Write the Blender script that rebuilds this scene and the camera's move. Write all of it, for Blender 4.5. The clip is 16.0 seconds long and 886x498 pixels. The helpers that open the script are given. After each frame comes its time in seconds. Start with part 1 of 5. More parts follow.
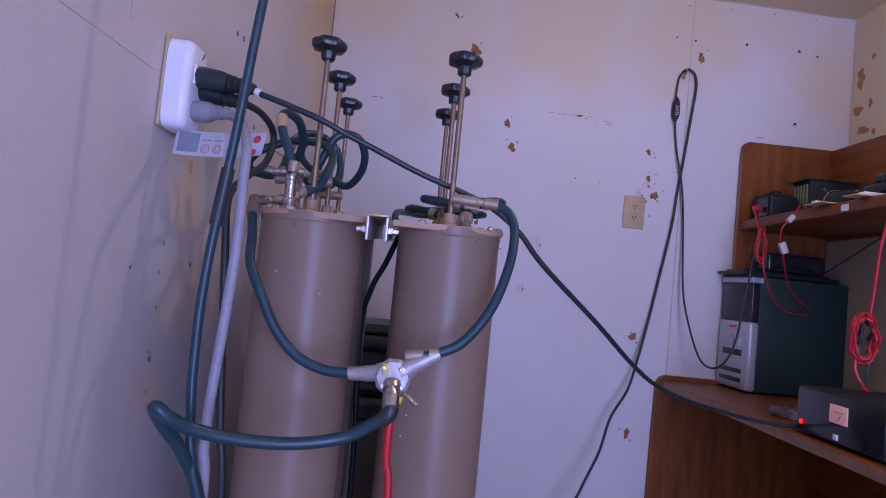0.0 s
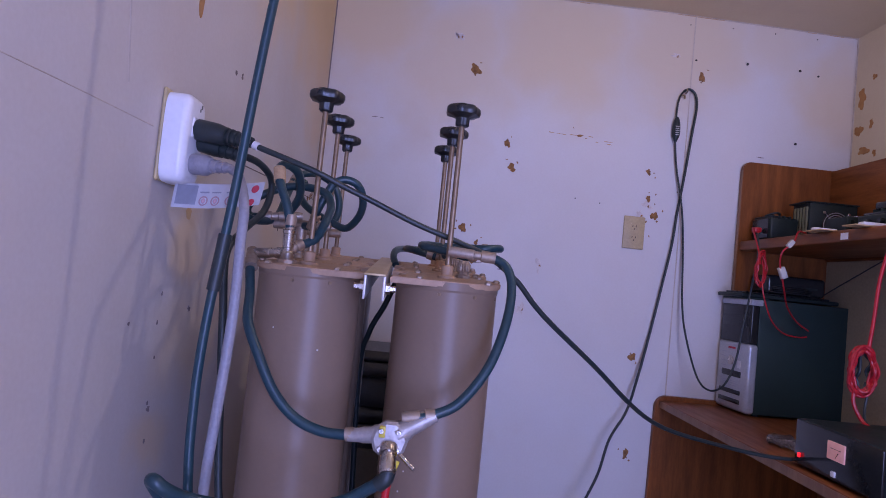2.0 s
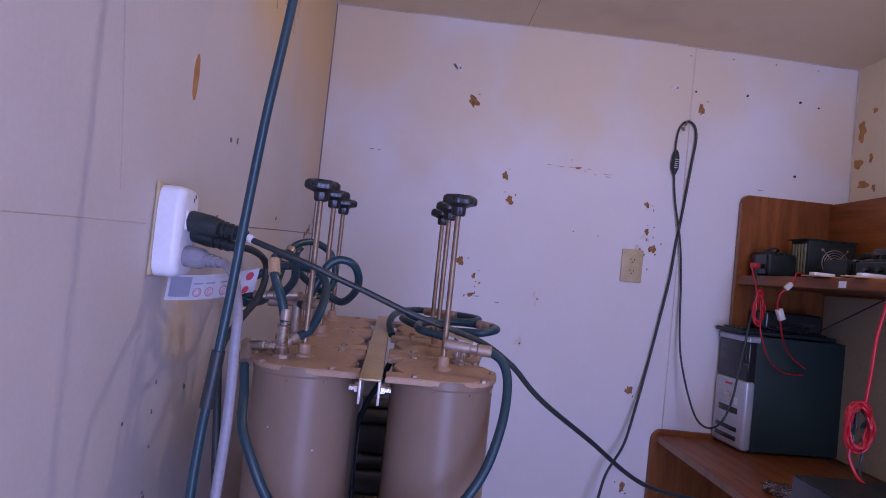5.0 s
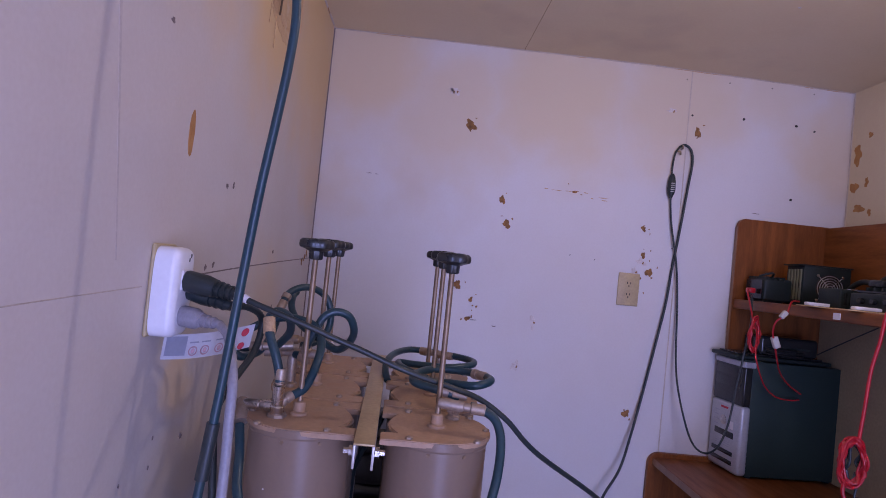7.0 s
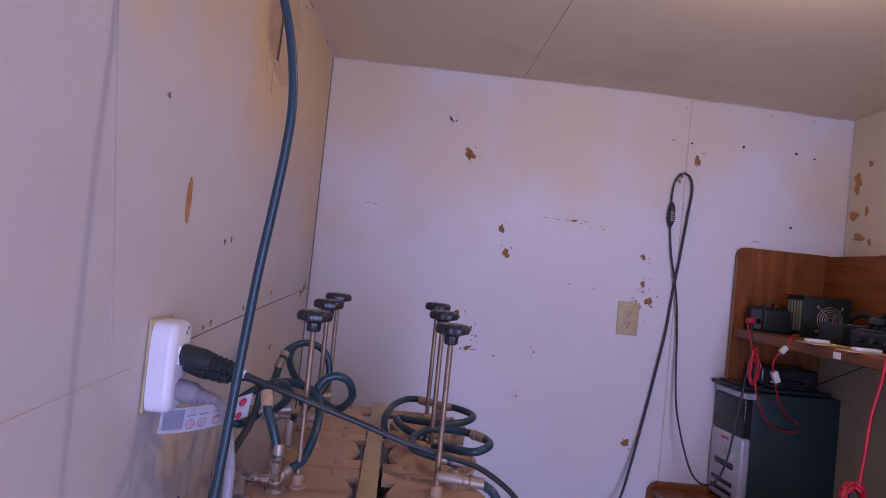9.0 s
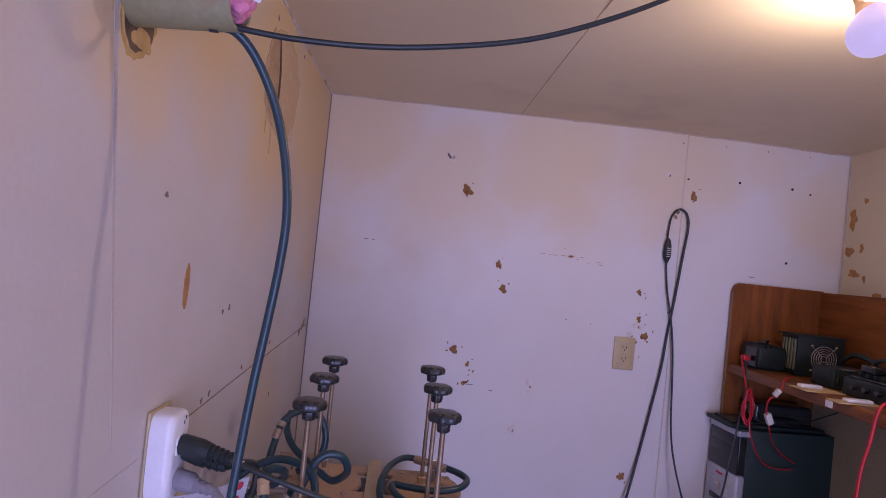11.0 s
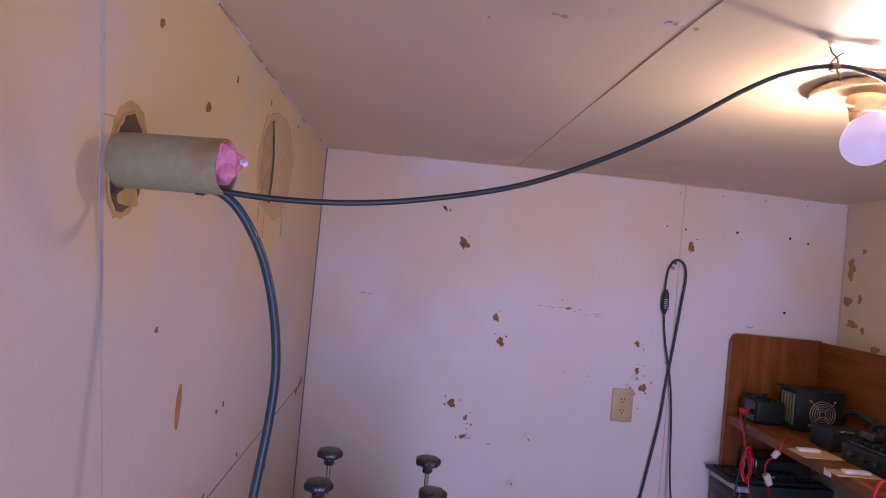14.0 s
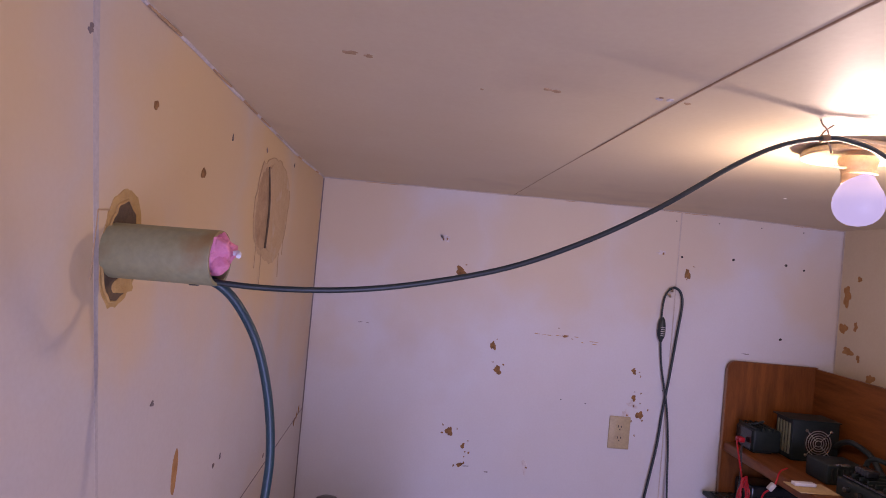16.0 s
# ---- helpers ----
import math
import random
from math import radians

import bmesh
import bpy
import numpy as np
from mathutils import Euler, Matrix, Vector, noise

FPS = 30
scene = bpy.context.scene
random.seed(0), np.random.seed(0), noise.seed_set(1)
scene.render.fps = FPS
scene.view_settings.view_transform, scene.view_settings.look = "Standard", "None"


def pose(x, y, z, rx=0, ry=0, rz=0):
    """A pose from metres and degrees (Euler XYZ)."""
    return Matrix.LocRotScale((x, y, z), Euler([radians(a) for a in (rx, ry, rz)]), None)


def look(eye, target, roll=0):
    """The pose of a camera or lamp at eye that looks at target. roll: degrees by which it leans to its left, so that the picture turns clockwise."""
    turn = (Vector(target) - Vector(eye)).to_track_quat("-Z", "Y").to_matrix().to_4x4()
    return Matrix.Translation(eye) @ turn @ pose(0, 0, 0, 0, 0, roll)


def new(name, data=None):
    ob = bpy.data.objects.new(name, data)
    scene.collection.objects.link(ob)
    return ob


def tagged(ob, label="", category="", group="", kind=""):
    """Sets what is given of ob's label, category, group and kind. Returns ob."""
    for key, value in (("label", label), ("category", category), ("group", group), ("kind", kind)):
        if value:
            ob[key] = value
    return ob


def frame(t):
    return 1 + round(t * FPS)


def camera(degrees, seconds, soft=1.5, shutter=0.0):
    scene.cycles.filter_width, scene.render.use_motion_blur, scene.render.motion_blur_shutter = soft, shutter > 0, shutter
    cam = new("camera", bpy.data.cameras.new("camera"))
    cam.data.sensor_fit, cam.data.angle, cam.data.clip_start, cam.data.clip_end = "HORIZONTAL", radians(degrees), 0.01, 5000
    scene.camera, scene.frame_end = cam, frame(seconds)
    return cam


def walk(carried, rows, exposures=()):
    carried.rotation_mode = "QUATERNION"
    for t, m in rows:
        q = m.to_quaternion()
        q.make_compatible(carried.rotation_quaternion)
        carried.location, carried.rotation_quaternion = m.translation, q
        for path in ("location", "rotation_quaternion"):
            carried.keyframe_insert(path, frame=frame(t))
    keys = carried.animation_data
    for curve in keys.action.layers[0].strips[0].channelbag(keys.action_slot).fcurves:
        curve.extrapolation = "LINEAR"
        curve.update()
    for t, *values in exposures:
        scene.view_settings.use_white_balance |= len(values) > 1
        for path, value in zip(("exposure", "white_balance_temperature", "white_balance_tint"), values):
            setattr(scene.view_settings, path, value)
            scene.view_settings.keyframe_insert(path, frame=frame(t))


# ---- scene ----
cam = camera(72.0, 16.0, soft=0.95)
PATH = [
    (0, (0.405, -0.171, 1.011), (0.472, 1.825, 1.124), 5.7),
    (0.5, (0.405, -0.175, 1.036), (0.472, 1.821, 1.146), 5.7),
    (1, (0.404, -0.175, 1.059), (0.471, 1.821, 1.167), 5.8),
    (1.5, (0.403, -0.176, 1.076), (0.469, 1.82, 1.181), 5.8),
    (2, (0.402, -0.177, 1.096), (0.466, 1.82, 1.197), 5.8),
    (2.5, (0.4, -0.178, 1.115), (0.465, 1.818, 1.215), 5.8),
    (3, (0.399, -0.179, 1.133), (0.464, 1.818, 1.23), 5.8),
    (3.5, (0.399, -0.181, 1.157), (0.463, 1.816, 1.249), 5.8),
    (4, (0.396, -0.178, 1.186), (0.463, 1.819, 1.272), 5.8),
    (4.2, (0.392, -0.174, 1.202), (0.463, 1.823, 1.279), 5.9),
    (6.5, (0.39, -0.185, 1.315), (0.46, 1.813, 1.379), 6.0),
    (7, (0.389, -0.186, 1.343), (0.463, 1.812, 1.406), 5.9),
    (7.5, (0.386, -0.185, 1.367), (0.46, 1.812, 1.434), 5.9),
    (8, (0.383, -0.183, 1.392), (0.458, 1.814, 1.459), 5.9),
    (8.5, (0.378, -0.182, 1.424), (0.456, 1.816, 1.485), 5.9),
    (9, (0.38, -0.184, 1.455), (0.455, 1.813, 1.512), 5.8),
    (9.2, (0.372, -0.18, 1.461), (0.461, 1.817, 1.527), 5.6),
    (11.3, (0.378, -0.206, 1.625), (0.447, 1.793, 1.661), 5.8),
    (11.5, (0.377, -0.204, 1.635), (0.444, 1.794, 1.68), 5.7),
    (12, (0.375, -0.204, 1.668), (0.442, 1.795, 1.71), 5.7),
    (12.5, (0.374, -0.202, 1.708), (0.442, 1.796, 1.746), 5.6),
    (13, (0.375, -0.204, 1.738), (0.443, 1.794, 1.775), 5.5),
    (13.5, (0.377, -0.208, 1.775), (0.446, 1.79, 1.811), 5.2),
    (14, (0.372, -0.202, 1.801), (0.443, 1.796, 1.836), 5.4),
    (14.5, (0.374, -0.208, 1.83), (0.445, 1.79, 1.861), 5.2),
    (15, (0.373, -0.211, 1.858), (0.445, 1.788, 1.89), 5.2),
    (15.5, (0.373, -0.21, 1.883), (0.444, 1.788, 1.915), 5.2),
    (16, (0.37, -0.209, 1.91), (0.444, 1.789, 1.941), 5.2),
]
EXPOSURES = [(0.0, 0.07, 6280, 20.5), (8.0, 0.0, 6800, 22.5), (16.0, -0.08, 7850, 25.5)]
SKY, DAY_W, BULB_W = 0.08, 68.0, 7.3
walk(cam, [(t, look(eye, target, roll)) for t, eye, target, roll in PATH], EXPOSURES)

# ---- world, daylight through the open doorway, bulb ----
world = bpy.data.worlds.new("world")
scene.world = world
world.use_nodes = True
wn = world.node_tree.nodes
sky = wn.new("ShaderNodeTexSky")
sky.sky_type = "NISHITA"
sky.sun_disc = False
sky.sun_elevation, sky.sun_rotation = radians(35), radians(200)
world.node_tree.links.new(sky.outputs[0], wn["Background"].inputs[0])
wn["Background"].inputs[1].default_value = SKY

ROOM_X, ROOM_Y, ROOM_S, ROOM_Z = 1.935, 2.0, -1.7, 2.165
BULB = Vector((1.112, 0.81, 2.072))

door_light = new("doorway_daylight", bpy.data.lights.new("doorway_daylight", "AREA"))
door_light.data.shape = "RECTANGLE"
door_light.data.size, door_light.data.size_y = 0.88, 1.9
door_light.data.energy, door_light.data.color = DAY_W, (0.325, 0.41, 0.92)
door_light.matrix_world = look((1.00, ROOM_S + 0.02, 1.00), (1.00, 2.0, 1.00))

bulb_light = new("bulb_light", bpy.data.lights.new("bulb_light", "POINT"))
bulb_light.data.energy, bulb_light.data.color = BULB_W, (1.0, 0.89, 0.86)
bulb_light.data.shadow_soft_size = 0.020
bulb_light.location = BULB - Vector((0, 0, 0.014))


# ---- materials ----
def rgb(c):
    return (*c, 1.0)


def material(name, base, rough=0.5, metal=0.0, second=None, scale=6.0, fine=80.0, bump=0.1, mix=0.5, spots=None, spot_scale=3.0,
             spot_cut=0.62, per_object=0.0, stretch=(1, 1, 1), emit=None, rough_var=0.12, coat=0.0, grain=0.22):
    """Base colour with cloudy variation at two scales, fine relief, uneven gloss and optional stains."""
    m = bpy.data.materials.new(name)
    m.use_nodes = True
    nt = m.node_tree
    n, k = nt.nodes, nt.links
    p = n["Principled BSDF"]
    tc = n.new("ShaderNodeTexCoord")
    mp = n.new("ShaderNodeMapping")
    mp.inputs["Scale"].default_value = stretch
    k.new(tc.outputs["Object"], mp.inputs[0])
    big = n.new("ShaderNodeTexNoise")
    big.inputs["Scale"].default_value, big.inputs["Detail"].default_value = scale, 6.0
    big.inputs["Roughness"].default_value = 0.65
    k.new(mp.outputs[0], big.inputs["Vector"])
    small = n.new("ShaderNodeTexNoise")
    small.inputs["Scale"].default_value, small.inputs["Detail"].default_value = fine, 4.0
    k.new(mp.outputs[0], small.inputs["Vector"])
    second = second or tuple(c * 0.75 for c in base)
    ramp = n.new("ShaderNodeMapRange")
    ramp.inputs[1].default_value, ramp.inputs[2].default_value = 0.35, 0.68
    k.new(big.outputs[0], ramp.inputs[0])
    mx = n.new("ShaderNodeMix")
    mx.data_type = "RGBA"
    mx.inputs["A"].default_value, mx.inputs["B"].default_value = rgb(base), rgb(second)
    sc = n.new("ShaderNodeMath")
    sc.operation = "MULTIPLY"
    sc.inputs[1].default_value = mix
    k.new(ramp.outputs[0], sc.inputs[0])
    k.new(sc.outputs[0], mx.inputs["Factor"])
    col = mx.outputs["Result"]
    g = n.new("ShaderNodeMix")
    g.data_type = "RGBA"
    g.blend_type = "OVERLAY"
    g.inputs["Factor"].default_value = grain
    k.new(col, g.inputs["A"])
    k.new(small.outputs[0], g.inputs["B"])
    col = g.outputs["Result"]
    if spots:
        sp = n.new("ShaderNodeTexNoise")
        sp.inputs["Scale"].default_value, sp.inputs["Detail"].default_value = spot_scale, 8.0
        k.new(mp.outputs[0], sp.inputs["Vector"])
        cut = n.new("ShaderNodeMapRange")
        cut.inputs[1].default_value, cut.inputs[2].default_value = spot_cut, spot_cut + 0.16
        k.new(sp.outputs[0], cut.inputs[0])
        sm = n.new("ShaderNodeMix")
        sm.data_type = "RGBA"
        sm.inputs["B"].default_value = rgb(spots)
        k.new(cut.outputs[0], sm.inputs["Factor"])
        k.new(col, sm.inputs["A"])
        col = sm.outputs["Result"]
    if per_object:
        oi = n.new("ShaderNodeObjectInfo")
        hv = n.new("ShaderNodeHueSaturation")
        vr = n.new("ShaderNodeMapRange")
        vr.inputs[3].default_value, vr.inputs[4].default_value = 1 - per_object, 1 + per_object
        k.new(oi.outputs["Random"], vr.inputs[0])
        k.new(vr.outputs[0], hv.inputs["Value"])
        k.new(col, hv.inputs["Color"])
        col = hv.outputs[0]
    k.new(col, p.inputs["Base Color"])
    rr = n.new("ShaderNodeMapRange")
    rr.inputs[3].default_value, rr.inputs[4].default_value = max(0.02, rough - rough_var), min(1, rough + rough_var)
    k.new(big.outputs[0], rr.inputs[0])
    k.new(rr.outputs[0], p.inputs["Roughness"])
    p.inputs["Metallic"].default_value = metal
    p.inputs["Coat Weight"].default_value = coat
    if bump:
        b = n.new("ShaderNodeBump")
        b.inputs["Strength"].default_value, b.inputs["Distance"].default_value = bump, 0.004
        add = n.new("ShaderNodeMath")
        add.operation = "ADD"
        k.new(small.outputs[0], add.inputs[0])
        k.new(big.outputs[0], add.inputs[1])
        k.new(add.outputs[0], b.inputs["Height"])
        k.new(b.outputs[0], p.inputs["Normal"])
    if emit:
        p.inputs["Emission Color"].default_value = rgb(emit[:3])
        p.inputs["Emission Strength"].default_value = emit[3]
    return m


def wood(name, base, dark, stretch, scale=5.0, rough=0.38):
    """Laminate wood: long uneven streaks along the board."""
    m = material(name, base, rough, 0, dark, scale, 60, 0.05, 0.9, stretch=stretch, coat=0.0)
    return m


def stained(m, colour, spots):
    """Soft-edged ochre patches, staining plus painted-in warm light, of uneven outline: (x, y, z, radius, strength)
    each.
    """
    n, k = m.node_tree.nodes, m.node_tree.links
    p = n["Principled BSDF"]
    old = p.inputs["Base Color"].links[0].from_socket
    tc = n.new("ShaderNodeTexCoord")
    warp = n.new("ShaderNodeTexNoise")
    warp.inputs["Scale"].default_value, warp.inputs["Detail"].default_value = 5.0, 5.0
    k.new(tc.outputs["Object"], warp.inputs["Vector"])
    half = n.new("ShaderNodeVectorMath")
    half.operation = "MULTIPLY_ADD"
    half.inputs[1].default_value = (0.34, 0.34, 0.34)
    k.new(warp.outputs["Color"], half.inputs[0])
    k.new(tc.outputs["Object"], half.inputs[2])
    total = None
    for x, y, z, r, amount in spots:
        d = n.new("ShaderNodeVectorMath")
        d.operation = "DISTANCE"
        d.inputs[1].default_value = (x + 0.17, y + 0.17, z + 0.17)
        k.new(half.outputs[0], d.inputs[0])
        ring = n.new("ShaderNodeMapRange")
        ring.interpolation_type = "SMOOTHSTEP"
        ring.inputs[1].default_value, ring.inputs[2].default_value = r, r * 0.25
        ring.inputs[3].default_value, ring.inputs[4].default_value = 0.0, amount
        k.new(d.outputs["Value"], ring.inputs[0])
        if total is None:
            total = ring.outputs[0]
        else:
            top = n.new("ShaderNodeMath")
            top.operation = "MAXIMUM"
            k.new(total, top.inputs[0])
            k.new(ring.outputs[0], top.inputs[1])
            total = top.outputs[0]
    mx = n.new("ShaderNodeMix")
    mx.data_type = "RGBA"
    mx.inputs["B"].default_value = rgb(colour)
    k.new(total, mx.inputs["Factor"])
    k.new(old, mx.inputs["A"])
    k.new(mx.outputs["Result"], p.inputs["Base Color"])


M = dict(
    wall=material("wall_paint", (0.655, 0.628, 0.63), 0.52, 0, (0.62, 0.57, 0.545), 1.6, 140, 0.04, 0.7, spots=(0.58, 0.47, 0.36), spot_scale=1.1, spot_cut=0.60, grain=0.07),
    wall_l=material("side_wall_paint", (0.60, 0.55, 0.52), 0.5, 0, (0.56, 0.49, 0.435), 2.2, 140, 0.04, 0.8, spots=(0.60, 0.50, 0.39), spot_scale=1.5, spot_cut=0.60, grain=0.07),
    cream=material("cream_paint", (0.68, 0.57, 0.40), 0.55, 0, (0.60, 0.48, 0.31), 2.0, 120, 0.05, 0.7, grain=0.07),
    ceil=material("ceiling_paint", (0.73, 0.60, 0.40), 0.55, 0, (0.67, 0.53, 0.33), 1.3, 110, 0.05, 0.7, spots=(0.54, 0.41, 0.28), spot_scale=1.4, spot_cut=0.60, grain=0.07),
    # floor is out of view; its tan is raised to bounce warm fill upward
    floor=material("floor_sheet", (0.46, 0.37, 0.28), 0.6, 0, (0.38, 0.30, 0.22), 3, 90, 0.15, 0.8),
    chip=material("torn_brown_paper", (0.36, 0.17, 0.055), 0.9, 0, (0.14, 0.07, 0.03), 60, 400, 0.6, 0.9),
    torn=material("torn_tan_paper", (0.55, 0.36, 0.20), 0.9, 0, (0.40, 0.24, 0.12), 22, 240, 0.6, 0.8),
    peel=material("peeled_board_paper", (0.62, 0.43, 0.24), 0.9, 0, (0.54, 0.35, 0.18), 26, 200, 0.25, 0.6, spots=(0.64, 0.50, 0.34), spot_scale=22, spot_cut=0.58),
    gap_shade=material("painted_gap_shade", (0.15, 0.095, 0.05), 0.9, 0, (0.07, 0.042, 0.022), 30, 200, 0.3, 0.8),
    rust=material("rust_stained_board", (0.58, 0.37, 0.14), 0.9, 0, (0.44, 0.25, 0.08), 30, 240, 0.4, 0.9),
    tan_chip=material("bared_tan_board", (0.50, 0.25, 0.09), 0.9, 0, (0.36, 0.16, 0.05), 30, 240, 0.5, 0.9),
    filler=material("white_filler", (0.72, 0.66, 0.64), 0.8, 0, (0.5, 0.42, 0.38), 70, 300, 0.5, 0.8),
    joint_shadow=material("joint_with_shadow", (0.53, 0.475, 0.45), 0.6, 0, (0.49, 0.43, 0.40), 9, 160, 0.1, 0.8),
    dark=material("dark_gap", (0.035, 0.028, 0.024), 0.8, 0, None, 30, 200, 0.2),
    seam=material("panel_seam", (0.26, 0.20, 0.19), 0.8, 0, (0.13, 0.10, 0.09), 14, 200, 0.2, 0.9),
    seam_w=material("filled_seam", (0.60, 0.51, 0.43), 0.7, 0, (0.44, 0.36, 0.29), 14, 200, 0.2, 0.9),
    tank=material("taupe_enamel", (0.235, 0.160, 0.112), 0.33, 0, (0.20, 0.133, 0.093), 3, 160, 0.015, 0.7, per_object=0.04, rough_var=0.04, grain=0.05),
    lid=material("dusty_taupe_plate", (0.38, 0.24, 0.15), 0.55, 0, (0.44, 0.27, 0.16), 14, 120, 0.08, 0.7, spots=(0.40, 0.23, 0.13), spot_scale=18, spot_cut=0.55, per_object=0.06),
    channel=material("yellowed_aluminium", (0.50, 0.37, 0.20), 0.42, 0.35, (0.40, 0.28, 0.15), 12, 150, 0.06, 0.7),
    alu=material("dull_aluminium", (0.58, 0.55, 0.54), 0.38, 0.5, (0.48, 0.43, 0.40), 14, 150, 0.05, 0.7),
    brass=material("dull_brass_rod", (0.30, 0.205, 0.13), 0.42, 0.55, (0.20, 0.13, 0.08), 30, 200, 0.05, 0.8),
    steel=material("nickel_connector", (0.62, 0.58, 0.55), 0.28, 1.0, (0.45, 0.38, 0.32), 40, 200, 0.06, 0.8),
    cast=material("dull_cast_nickel", (0.44, 0.40, 0.39), 0.42, 0.45, (0.34, 0.29, 0.27), 40, 200, 0.12, 0.8),
    worn=material("worn_connector", (0.42, 0.34, 0.28), 0.45, 0.6, (0.32, 0.22, 0.14), 30, 200, 0.1, 0.8),
    knob=material("black_knob", (0.018, 0.021, 0.024), 0.3, 0, (0.03, 0.026, 0.02), 40, 200, 0.05, 0.6),
    # teal in the base paints the blue daylight sheen on black coax
    hose=material("black_coax_blue_sheen", (0.009, 0.044, 0.060), 0.36, 0, (0.020, 0.040, 0.044), 30, 200, 0.05, 0.6),
    cord=material("black_cord", (0.016, 0.027, 0.028), 0.42, 0, (0.026, 0.03, 0.03), 25, 200, 0.08, 0.6),
    grey=material("grey_cord", (0.30, 0.29, 0.33), 0.45, 0, (0.24, 0.22, 0.24), 20, 200, 0.05, 0.6),
    red=material("red_wire", (0.52, 0.012, 0.02), 0.38, 0, (0.34, 0.008, 0.014), 30, 200, 0.03, 0.6),
    yellow=material("yellow_sleeve", (0.62, 0.48, 0.06), 0.5),
    white=material("white_plastic", (0.80, 0.79, 0.83), 0.32, 0, (0.74, 0.72, 0.75), 10, 120, 0.02, 0.6),
    ivory=material("ivory_plate", (0.50, 0.385, 0.205), 0.45, 0, (0.42, 0.32, 0.18), 14, 120, 0.03, 0.7),
    paper=material("white_label", (0.74, 0.74, 0.80), 0.6, 0, (0.68, 0.66, 0.70), 20, 120, 0.03),
    nylon=material("aged_nylon", (0.55, 0.52, 0.48), 0.5, 0, (0.46, 0.42, 0.38), 30, 120, 0.05),
    manila=material("manila_envelope", (0.58, 0.40, 0.20), 0.7, 0, (0.50, 0.33, 0.16), 12, 120, 0.1),
    print_r=material("red_print", (0.55, 0.03, 0.06), 0.6),
    print_g=material("grey_print", (0.42, 0.43, 0.52), 0.6),
    print_p=material("faded_red_print", (0.62, 0.38, 0.42), 0.6),
    wood_v=wood("cherry_board_upright", (0.27, 0.088, 0.023), (0.13, 0.037, 0.009), (7, 7, 0.8)),
    wood_h=wood("cherry_board_long", (0.265, 0.087, 0.023), (0.13, 0.037, 0.009), (7, 0.8, 7)),
    edge=wood("board_edge_band", (0.30, 0.15, 0.075), (0.2, 0.09, 0.04), (7, 7, 1)),
    board=material("grey_green_hardboard", (0.44, 0.37, 0.23), 0.6, 0, (0.37, 0.31, 0.20), 5, 120, 0.06, 0.7),
    pc=material("black_steel_case", (0.020, 0.040, 0.036), 0.5, 0, (0.024, 0.044, 0.040), 6, 260, 0.05, 0.6),
    gloss=material("black_gloss_plastic", (0.018, 0.020, 0.021), 0.14, 0, (0.02, 0.02, 0.02), 8, 200, 0.02, 0.5),
    silver=material("silver_plastic", (0.52, 0.53, 0.58), 0.32, 0.25, (0.36, 0.37, 0.41), 12, 200, 0.03, 0.6),
    matt=material("black_matt_plastic", (0.014, 0.023, 0.022), 0.45, 0, (0.02, 0.026, 0.026), 14, 200, 0.1, 0.6),
    olive=material("ribbed_grey_green", (0.20, 0.21, 0.14), 0.4, 0.2, (0.15, 0.16, 0.10), 20, 100, 0.05),
    chrome=material("chrome_wire", (0.80, 0.81, 0.84), 0.28, 0.85),
    pipe=material("grey_green_conduit", (0.29, 0.285, 0.165), 0.5, 0, (0.26, 0.225, 0.10), 8, 120, 0.08, 0.8, spots=(0.26, 0.15, 0.05), spot_scale=12, spot_cut=0.6),
    foam=material("pink_foam", (0.80, 0.29, 0.42), 0.9, 0, (0.66, 0.18, 0.32), 60, 220, 0.6, 0.8),
    lamp_red=material("red_indicator", (0.6, 0.01, 0.01), 0.3, emit=(1.0, 0.02, 0.03, 1.2)),
    meter=material("meter_face", (0.70, 0.42, 0.38), 0.35, 0, (0.62, 0.34, 0.30), 20, 100, 0.0, emit=(0.9, 0.35, 0.32, 0.16)),
    porcelain=material("old_porcelain", (0.60, 0.46, 0.30), 0.4, 0, (0.45, 0.29, 0.15), 26, 120, 0.1, 0.8),
    bulb=material("lit_frosted_bulb", (0.03, 0.03, 0.035), 0.5, emit=(0.50, 0.47, 0.92, 1.0)),
    bag=material("clear_crumpled_plastic", (0.55, 0.50, 0.50), 0.12, 0, (0.35, 0.30, 0.30), 60, 200, 0.3),
    cloth=material("black_folded_sheet", (0.016, 0.018, 0.022), 0.4, 0, (0.03, 0.032, 0.036), 10, 120, 0.15, 0.7),
    shadow_carton=material("shadow_dark_carton", (0.055, 0.048, 0.042), 0.8, 0, (0.04, 0.035, 0.03), 8, 120, 0.1, 0.7),
    ground=material("bare_ground", (0.26, 0.21, 0.15), 0.9, 0, (0.19, 0.16, 0.11), 1.0, 30, 0.4, 0.8),
)

for key, gloss in (("tank", 0.28), ("matt", 0.28), ("pc", 0.35), ("wood_h", 0.25), ("wood_v", 0.3)):
    M[key].node_tree.nodes["Principled BSDF"].inputs["Specular IOR Level"].default_value = gloss
bag_node = M["bag"].node_tree.nodes["Principled BSDF"]
bag_node.inputs["Transmission Weight"].default_value, bag_node.inputs["IOR"].default_value = 0.92, 1.3


